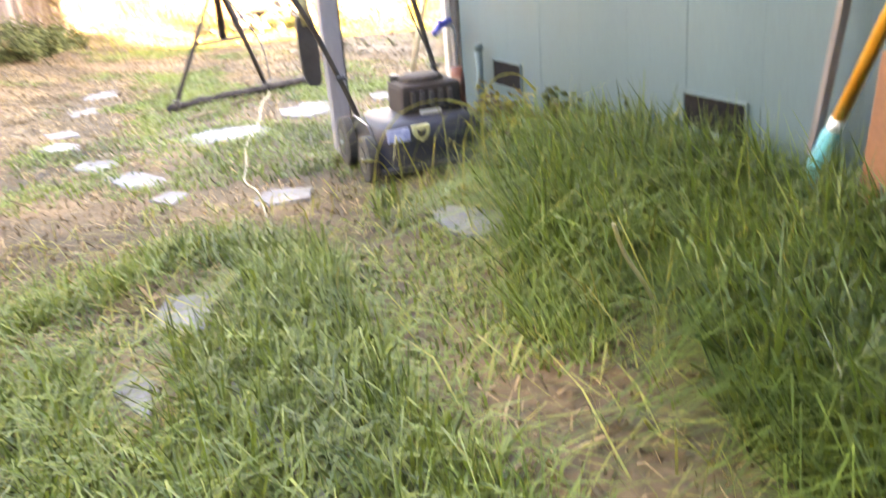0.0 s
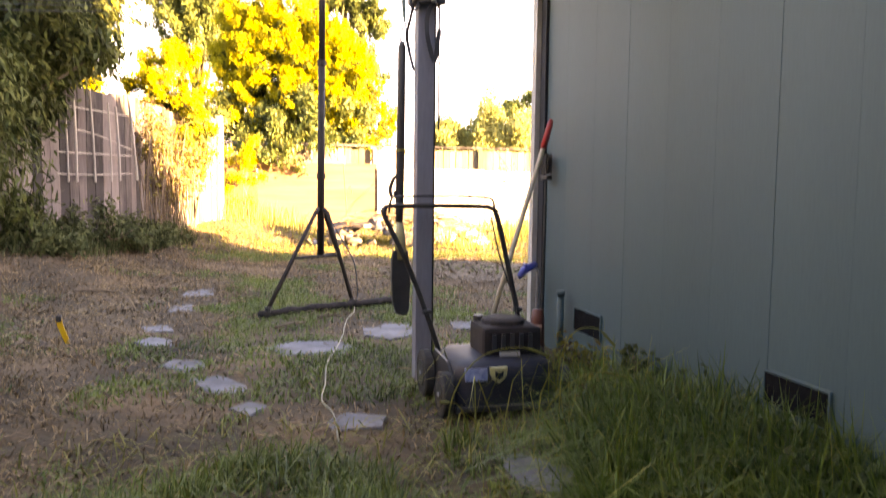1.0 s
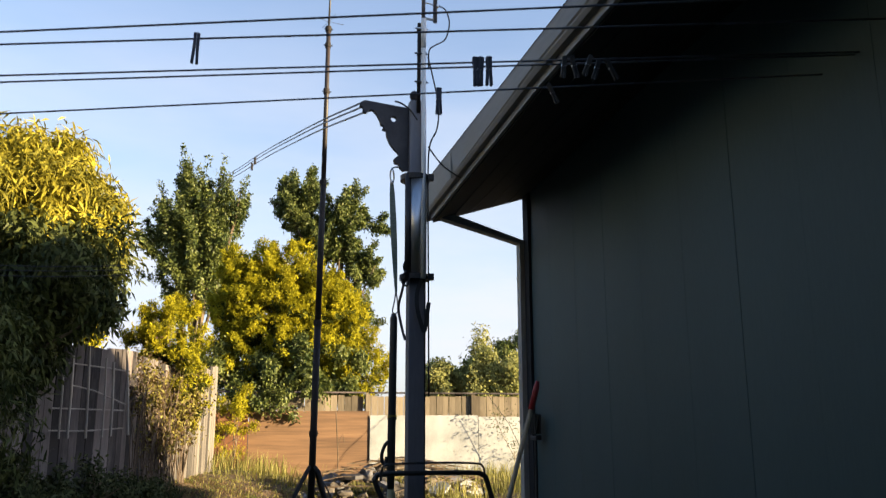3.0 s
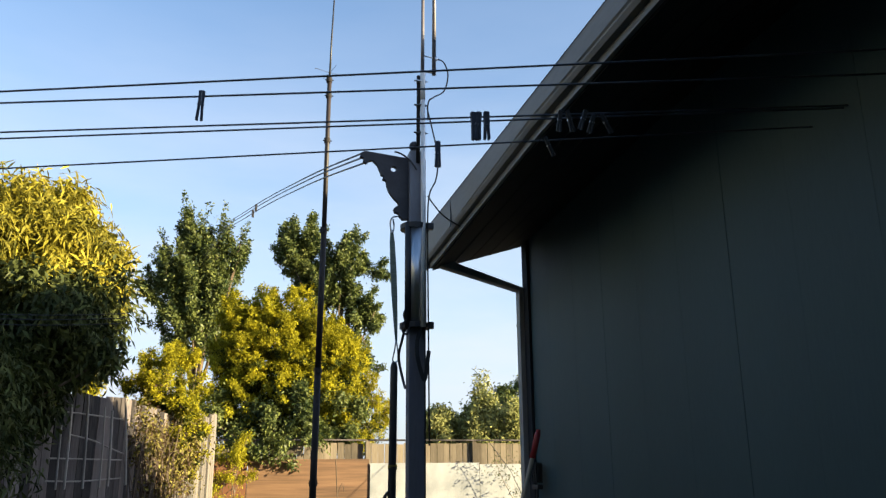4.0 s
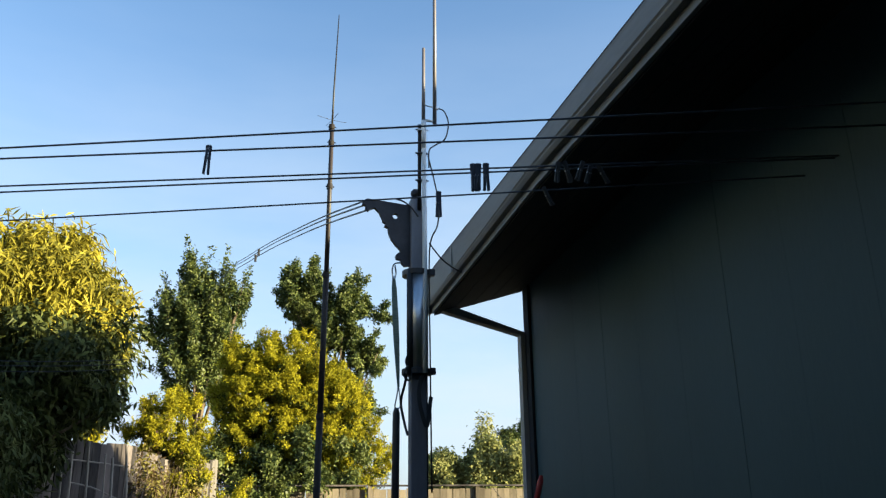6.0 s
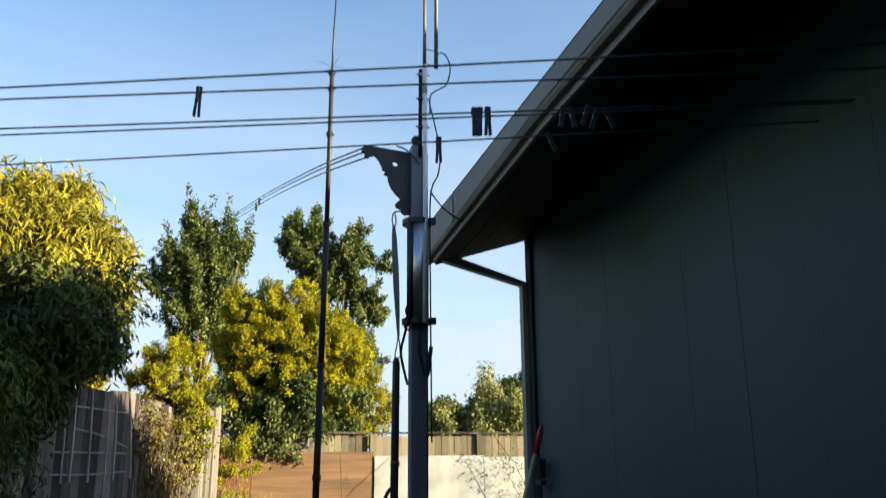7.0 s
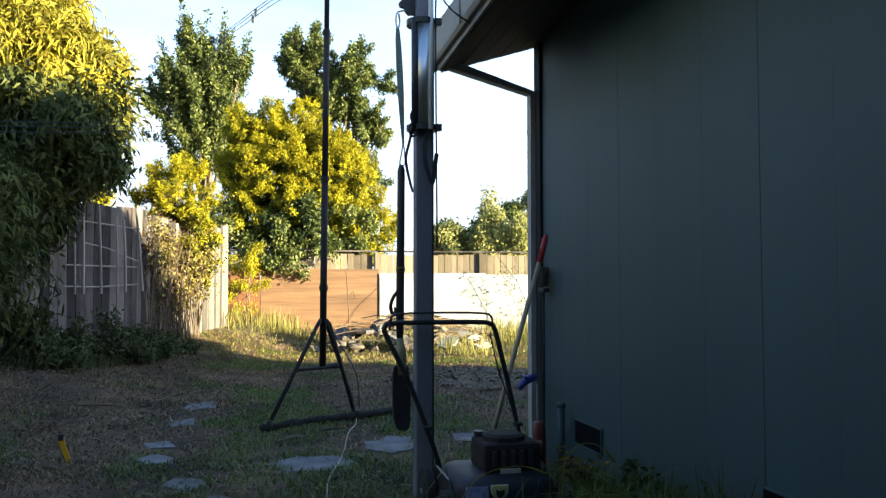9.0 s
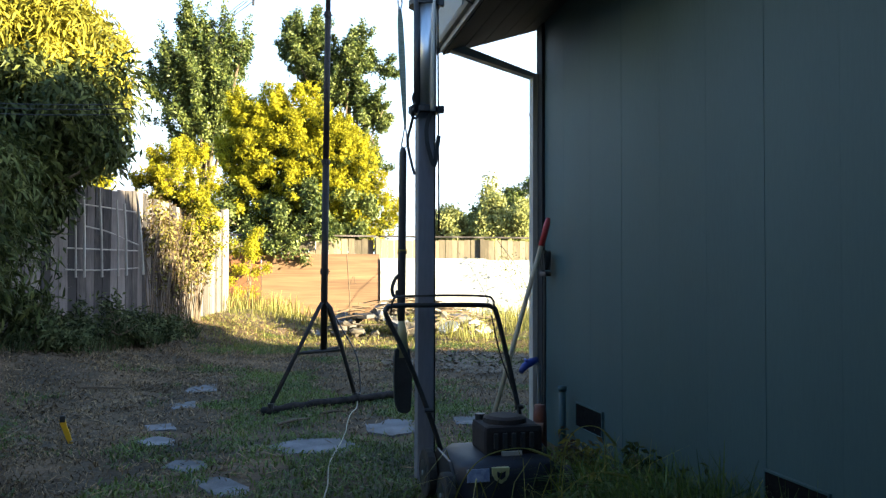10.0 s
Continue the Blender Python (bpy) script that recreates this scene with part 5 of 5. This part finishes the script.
# more of that lower foliage, again with shade in the leaf colour
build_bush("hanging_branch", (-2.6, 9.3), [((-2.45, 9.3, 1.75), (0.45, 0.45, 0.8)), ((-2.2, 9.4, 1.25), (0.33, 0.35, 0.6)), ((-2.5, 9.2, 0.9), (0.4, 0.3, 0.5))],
           "leaf_shade", "low hanging branch in shade-dark leaf colour in front of the side fence", "branch", 78, clumps=130, per=36, spread=0.12, leaf=(0.13, 0.03), droop=0.9, lump=0.5)
build_bush("gold_creeper", (0.1, 17.4), [((0.05, 17.35, 1.1), (0.28, 0.2, 0.8)), ((0.35, 17.5, 1.5), (0.35, 0.2, 0.35))],
           "leaf_gold", "golden creeper hanging over the plywood", "bush", 79, clumps=260, per=16, spread=0.05, leaf=(0.050, 0.022), droop=0.8, puff=0.09)
build_tree("wild_shrub", (6.1, 17.45), [((5.9, 17.45, 1.25), (0.6, 0.2, 0.35)), ((6.3, 17.45, 0.6), (0.25, 0.2, 0.5))], "leaf_weed", "thin leafy shrub before the white boards", "bush", clumps=24, per=9, spread=0.09,
           leaf=(0.055, 0.025), droop=0.1, seed=80, trunk=0.008, limbs=4, lump=0.5, shell=0.2)

# leafy and dead weeds along the wall foot
for i, (x, y, r, h, c, m) in enumerate(((2.02, 3.88, 0.07, 0.20, 18, "leaf_weed"), (1.98, 3.4, 0.10, 0.13, 18, "leaf_weed"), (1.90, 2.5, 0.15, 0.16, 24, "leaf_weed"), (1.86, 4.25, 0.13, 0.16, 36, "vine"), (1.80, 3.75, 0.15, 0.12, 26, "vine"))):
    build_bush("wall_weed", (x, y), [((x, y, h * 0.6), (r, r, h))], m, "small leafy weed growing at the wall foot" if m == "leaf_weed" else "dead brown weed beside the mower", "weed", 90 + i, clumps=c, per=16, spread=0.04,
               leaf=(0.05, 0.024), droop=0.1, group="wall weeds", lump=0.9)
for k, pts in enumerate(([(1.02, 3.62, 0.0), (1.06, 3.60, 0.22), (1.16, 3.58, 0.36), (1.32, 3.56, 0.40), (1.45, 3.55, 0.36)], [(1.36, 3.45, 0.0), (1.38, 3.45, 0.12), (1.48, 3.46, 0.24), (1.62, 3.48, 0.30), (1.78, 3.5, 0.27)],
                         [(1.62, 3.9, 0.0), (1.64, 3.88, 0.28), (1.70, 3.86, 0.40), (1.80, 3.84, 0.41), (1.88, 3.82, 0.33)], [(1.05, 3.3, 0.0), (1.03, 3.28, 0.15), (0.98, 3.25, 0.26), (0.90, 3.2, 0.29)])):
    bm = bmesh.new()
    path = smooth_path(pts, 5)
    tube(bm, path, [0.004 - 0.0025 * i / len(path) + 0.004 * (i > len(path) * 0.8) for i in range(len(path))], 5)
    single("seed_head", bm, M["straw"], pts[0], "pale arching grass stalk with a drooping seed head", "grass stalk", "arching stalks")

bm = bmesh.new()
tube(bm, smooth_path([(1.32, 2.0, 0.0), (1.28, 2.0, 0.15), (1.21, 2.0, 0.27), (1.18, 2.0, 0.35)], 5), 0.0055, 6)
single("dead_stalk", bm, M["straw_plastic"], (1.32, 2.0, 0.0), "pale dead stalk leaning out of the rank grass", "stalk")

# bare vine stems on the fence
rnd = random.Random(9)
vs = thing("dry_vine_stems", (-1.0, 12.5, 0.4), "bare tangled brown vine stems on the side fence", "vine")
for i in range(64):
    s = rnd.random()
    x, y = -1.28 + s * 0.62, 12.0 + s * 1.6
    p = [(x + 0.12, y, float(ground_z(x, y))), (x + rnd.uniform(0.05, 0.2), y + rnd.uniform(-0.1, 0.1), 0.9), (x + rnd.uniform(0.0, 0.22), y + rnd.uniform(-0.2, 0.2), 1.5), (x + rnd.uniform(-0.05, 0.3), y + rnd.uniform(-0.3, 0.3), 1.6 + rnd.random() * 0.4)]
    bm = bmesh.new()
    tube(bm, smooth_path(p, 4), [0.0085 - 0.0004 * j for j in range(13)], 5)
    part("stem", bm, M["vine_stem"], vs)


# ---------------------------------------------------------------- brush pile and stones
def heap_z(x, y):
    """The height of the rubble heap."""
    return 0.46 * math.exp(-((x - 3.1) / 0.95) ** 2 - ((y - 14.7) / 0.6) ** 2) + 0.20 * math.exp(-((x - 2.1) / 0.6) ** 2 - ((y - 14.2) / 0.6) ** 2)


def build_pile():
    rnd = random.Random(21)
    for i in range(95):
        x, y = rnd.gauss(2.75, 0.85), rnd.gauss(14.35, 0.42)
        size = rnd.choice((0.05, 0.08, 0.10, 0.13, 0.18)) * rnd.uniform(0.8, 1.25)
        h = size * rnd.uniform(0.45, 0.8)
        z = heap_z(x, y) + h * 0.15
        tilt = Matrix.Rotation(rnd.uniform(-0.6, 0.6), 3, "X") @ Matrix.Rotation(rnd.uniform(0, 6.3), 3, "Z")
        bm = bmesh.new()
        bmesh.ops.create_icosphere(bm, subdivisions=2, radius=1.0)
        for v in bm.verts:
            k = 1 + 0.75 * noise.noise(v.co * 1.2 + Vector((i * 3.1, 0, 0))) + 0.25 * noise.noise(v.co * 3.1 + Vector((0, i * 1.7, 0)))
            v.co = Vector((x, y, z)) + tilt @ Vector((v.co.x * size * k, v.co.y * size * 0.75 * k, v.co.z * h * k))
        single("field_stone", bm, M["rock" if i % 6 else "slab"], (x, y, z - h * 0.5), "rough grey stone in the rubble heap", "stone", "pile stones")
    # broken slabs of concrete and board lying askew in the heap
    for x, y, w, l, th, rz, rx, m in ((2.15, 14.15, 0.42, 0.30, 0.06, 8, 4, "iron"), (3.25, 14.1, 0.55, 0.40, 0.05, -15, 28, "slab"), (3.85, 14.4, 0.60, 0.35, 0.05, 6, 20, "slab"), (2.75, 13.95, 0.45, 0.38, 0.06, 35, 18, "slab"),
                                     (4.2, 14.1, 0.50, 0.42, 0.05, 32, 36, "white_board"), (3.55, 13.9, 0.40, 0.36, 0.05, -30, 34, "white_board"), (3.2, 14.75, 0.95, 0.24, 0.03, -6, 6, "grey_wood")):
        z = heap_z(x, y) + 0.06
        turn = Matrix.Rotation(radians(rz), 4, "Z") @ Matrix.Rotation(radians(rx), 4, "X")
        out = [(w * 0.5 * math.cos(a) * rnd.uniform(0.8, 1.15), l * 0.5 * math.sin(a) * rnd.uniform(0.8, 1.15)) for a in (0.5, 1.2, 2.3, 2.9, 3.8, 4.6, 5.6)]
        bm = bmesh.new()
        prism(bm, out, "z", -th / 2, th / 2)
        bmesh.ops.transform(bm, matrix=Matrix.Translation((x, y, z)) @ turn, verts=bm.verts)
        single("broken_slab", bm, M[m], (x, y, z), "broken slab lying askew on the rubble heap", "slab", "broken slabs")
    for i in range(130):
        cx, cy = rnd.gauss(3.35, 0.70), rnd.gauss(14.6, 0.36)
        a, ln = rnd.gauss(0, 0.5), rnd.uniform(0.25, 0.9)
        d = Vector((math.cos(a), math.sin(a), rnd.uniform(-0.10, 0.10))) * ln / 2
        mid = Vector((cx, cy, heap_z(cx, cy) + rnd.uniform(0.03, 0.15) + abs(d.z)))
        r = rnd.uniform(0.006, 0.016)
        bm = bmesh.new()
        tube(bm, smooth_path([mid - d, mid + Vector((0, 0, rnd.uniform(0, 0.08))), mid + d], 3), [r, r, r, r * 0.8, r * 0.7, r * 0.6, r * 0.5], 6)
        single("dead_stick", bm, M["stick"], tuple(mid), "dead grey brown branch on the brush pile", "stick", "brush pile")


build_pile()

# thin leaning wire and a dead stalk before the boards
bm = bmesh.new()
tube(bm, [(5.35, 16.8, 1.78), (5.6, 16.2, 1.2), (5.95, 15.5, 0.0)], 0.006, 6)
single("leaning_rod", bm, M["wire"], (5.95, 15.5, 0.0), "thin dark rod leaning among the weeds", "rod")
bm = bmesh.new()
tube(bm, smooth_path([(2.02, 15.6, 0), (2.05, 15.6, 0.5), (2.02, 15.6, 1.0), (1.99, 15.6, 1.42)], 4), 0.010, 6)
tube(bm, smooth_path([(2.04, 15.6, 0.8), (2.12, 15.6, 1.0), (2.16, 15.6, 0.85)], 4), 0.007, 6)
single("dead_stalk", bm, M["stick"], (2.02, 15.6, 0), "tall dead weed stalk before the plywood", "stalk")


# ---------------------------------------------------------------- grass
def blades(x, y, height, width, lean, rng, lift=0.0):
    """Corners and faces of bent, tapering blades."""
    n = len(x)
    z = ground_z(x, y) + lift
    az, turn = rng.uniform(0, 2 * np.pi, n), rng.uniform(0, 2 * np.pi, n)
    h = height * rng.uniform(0.5, 1.25, n)
    off = h * np.abs(rng.normal(lean, lean * 0.6, n))
    w = width * rng.uniform(0.6, 1.3, n) / 2
    base = np.stack([x, y, z - 0.005], 1)
    d = np.stack([np.cos(az), np.sin(az), np.zeros(n)], 1)
    s = np.stack([np.cos(turn), np.sin(turn), np.zeros(n)], 1) * w[:, None]
    up = np.array([0, 0, 1.0])
    p1 = base + up * (h * 0.6)[:, None] + d * (off * 0.35)[:, None]
    p2 = base + up * np.maximum(h - off * 0.45, h * 0.25)[:, None] + d * off[:, None]
    v = np.stack([base - s, base + s, p1 - s * 0.8, p1 + s * 0.8, p2 - s * 0.12, p2 + s * 0.12], 1).reshape(-1, 3)
    i = np.arange(n)[:, None] * 6
    f = np.concatenate([np.concatenate([i, i + 1, i + 3, i + 2], 1), np.concatenate([i + 2, i + 3, i + 5, i + 4], 1)])
    return v, f


def patchy(x, y, scale, seed):
    return np.array([noise.noise(Vector((a * scale, b * scale, seed))) for a, b in zip(x, y)])


def off_slabs(x, y, wide=0.46):
    """Keeps blades off the middle of the stepping slabs."""
    keep = np.ones(len(x), bool)
    for _, ring in SLABS:
        cx, cy = np.mean([p[0] for p in ring]), np.mean([p[1] for p in ring])
        rx, ry = np.ptp([p[0] for p in ring]) * wide, np.ptp([p[1] for p in ring]) * wide
        keep &= ((x - cx) / rx) ** 2 + ((y - cy) / ry) ** 2 > 1
    return keep


def bare_strip(x, y):
    """The worn strip of bare earth that crosses the long grass."""
    t = np.clip(((x - 1.42) * -0.50 + (y - 2.14) * -0.70) / 0.74, 0, 1)
    return np.hypot(x - 1.42 + 0.50 * t, y - 2.14 + 0.70 * t) < 0.15 + 0.06 * np.sin(x * 17) * np.cos(y * 13)


def grass(name, v, f, m, label):
    me = quads(name, v, f, M[m])
    tagged(new(name, me), label, "grass", kind="stuff")


def scatter(n, x0, x1, y0, y1, rng, near=1.0):
    u = rng.random(n) ** near
    return rng.uniform(x0, x1, n), y0 + (y1 - y0) * u


rng = np.random.default_rng(17)
# short worn lawn, dry and green by patches
x, y = scatter(360000, -3.6, 4.6, -0.6, 15.0, rng, 1.25)
p = patchy(x, y, 0.9, 3.0) + 0.55 * patchy(x, y, 2.4, 8.0) + 0.25 * patchy(x, y, 6.0, 9.0)
chance = rng.random(len(x))
keep = off_slabs(x, y, 0.44 - 0.09 * rng.random(len(x))) & ((x < 2.1) | (y > 5.6)) & (chance < np.clip(0.70 + 1.5 * p, 0.3, 1.0)) & (x > -0.34 * y - 0.6)
lush = p + 0.30 * ((x > 0.1) & (y < 6.8)) + 0.22 * ((x > -0.6) & (y > 4.2) & (y < 6.2)) - 0.28 * (x < -0.6) - 0.15 * (y > 8)
green_here = lush + 0.45 * (rng.random(len(x)) - 0.5) > 0.13
k = keep & ~green_here
v, f = blades(x[k], y[k], 0.040, 0.008, 1.7, rng)
grass("dry_lawn", v, f, "grass_dry", "short dry straw coloured lawn")
k = keep & green_here
v, f = blades(x[k], y[k], 0.05, 0.008, 1.2, rng)
grass("green_lawn", v, f, "grass_green", "short green patches of lawn")
# long green grass where the camera starts
x, y = scatter(62000, -1.1, 1.85, -0.9, 3.9, rng)
p = patchy(x, y, 1.6, 5.0)
k = off_slabs(x, y, 1.0) & (p > -0.16) & (x > -0.62 + 0.10 * (y - 1.2) ** 2 + 0.5 * patchy(x, y, 1.3, 12.0)) & ~bare_strip(x, y) & (y < 3.30 + 0.45 * (x > 0.7) + 0.6 * patchy(x, y, 1.5, 15.0)) & (y > -0.4 + 0.9 * patchy(x, y, 1.1, 18.0))
v, f = blades(x[k], y[k], 0.19 - 0.04 * (y[k] > 2.9), 0.0058, 0.95, rng)
grass("long_grass", v, f, "grass_green", "long soft green grass")
# rank weeds along the wall
x, y = scatter(30000, 1.05, 2.10, -0.6, 4.0, rng)
k = (x > 1.15 + 0.35 * np.abs(patchy(x, y, 2.0, 2.0)) + 0.22 * np.clip(y - 2.6, 0, 2) + 0.3 * np.clip(0.6 - y, 0, 2)) & ~bare_strip(x, y) & ~((x < 1.66) & (y > 3.35 + 0.2 * patchy(x, y, 3.0, 31.0)))
v, f = blades(x[k], y[k], 0.34 + 0.06 * (x[k] > 1.7) - 0.08 * (y[k] > 3.3), 0.0085, 0.85, rng)
grass("wall_weeds", v, f, "grass_rank", "rank green grass along the wall foot")
x, y = scatter(350, 1.2, 2.05, 1.6, 4.3, rng)
v, f = blades(x, y, 0.42, 0.005, 0.9, rng)
grass("seed_stalks", v, f, "straw", "pale bent seed stalks among the weeds")
x, y = scatter(2300, -1.1, 1.8, 0.2, 3.9, rng)
v, f = blades(x, y, 0.11, 0.007, 2.2, rng)
grass("cut_straw", v, f, "straw", "loose pale cut straw")
# rank weeds on the bank under the side fence
x, y = scatter(5200, -3.0, -0.5, 8.6, 12.6, rng)
line = -1.87 + (y - 11.0) * 0.56
k = (x > line + 0.05) & (x < line + 0.95 + 0.5 * patchy(x, y, 1.2, 4.0))
v, f = blades(x[k], y[k], 0.22, 0.012, 0.7, rng)
grass("bank_weeds", v, f, "leaf_weed", "rank grey green weeds on the bank")
# sunlit tall straw at the back
x, y = scatter(8000, -0.9, 9.5, 12.3, 17.7, rng, 0.8)
k = (patchy(x, y, 0.8, 1.0) + 0.3 * (y > 15.5) - 0.28 * (x < 3.4) + 0.2 * (x > 3.8) > 0.05) & ~((np.abs(x - 2.6) < 0.9) & (np.abs(y - 14.4) < 0.6) & (rng.random(len(x)) < 0.7)) & ((x > 0.2) | (y > 14.5))
v, f = blades(x[k], y[k], 0.43, 0.012, 0.4, rng)
grass("tall_straw", v, f, "straw", "tall sunlit yellow grass before the back fence")
x, y = scatter(14000, -1.6, 8.0, 11.5, 17.7, rng)
v, f = blades(x, y, 0.07, 0.012, 0.8, rng)
grass("back_lawn", v, f, "straw", "dry yellow lawn at the back")


# ---------------------------------------------------------------- litter on the ground
def flakes(x, y, length, width, rng, lift=0.02):
    """Corners and faces of small flat bits lying about, a little tilted."""
    n = len(x)
    az, tilt = rng.uniform(0, 2 * np.pi, n), rng.normal(0, 0.25, n)
    ln, wd = length * rng.uniform(0.5, 1.4, n), width * rng.uniform(0.6, 1.4, n)
    d = np.stack([np.cos(az), np.sin(az), np.sin(tilt)], 1) * ln[:, None] / 2
    s = np.stack([-np.sin(az), np.cos(az), rng.normal(0, 0.2, n)], 1) * wd[:, None] / 2
    c = np.stack([x, y, ground_z(x, y) + lift], 1)
    v = np.stack([c - d - s * 0.6, c - d * 0.2 + s, c + d, c + d * 0.1 - s], 1).reshape(-1, 3)
    i = np.arange(n)[:, None] * 4
    return v, np.concatenate([i, i + 1, i + 2, i + 3], 1)


x, y = scatter(2600, -2.2, 0.4, 5.0, 12.0, rng)
k = patchy(x, y, 0.7, 21.0) + 0.25 * (x < -0.6) > 0.12
v, f = flakes(x[k], y[k], 0.06, 0.025, rng)
grass("fallen_leaves", v, f, "stick", "dry fallen leaves strewn on the bank")
x, y = scatter(5200, 1.7, 4.4, 8.2, 11.4, rng)
k = (((x - 2.9) / 1.3) ** 2 + ((y - 9.7) / 1.3) ** 2 < 0.6 + 0.8 * patchy(x, y, 1.3, 23.0)) & (x > 1.75)
v, f = flakes(x[k], y[k], 0.07, 0.03, rng, 0.03)
grass("wood_chips", v, f, "bark", "dark wood chips spread on bare ground")
x, y = scatter(9000, -3.0, 4.0, 3.0, 12.0, rng, 1.3)
k = (patchy(x, y, 1.1, 25.0) > -0.05) & ((x < 2.05) | (y > 5.7)) & (x > -0.34 * y - 0.4)
v, f = flakes(x[k], y[k], 0.09, 0.008, rng, 0.025)
grass("cut_clippings", v, f, "grass_dry", "pale dry grass clippings on the lawn")
for p, q in (((0.42, 6.33), (0.66, 6.50)), ((0.75, 6.62), (0.95, 6.66)), ((-1.3, 8.2), (-0.9, 8.35))):
    bm = bmesh.new()
    a, b = on_ground([p, q], 0.02)
    tube(bm, [a, a.lerp(b, 0.5) + Vector((0, 0, 0.008)), b], [0.012, 0.011, 0.007], 6)
    single("fallen_stick", bm, M["stick"], tuple(a), "thin dry stick lying on the lawn", "stick", "fallen sticks")
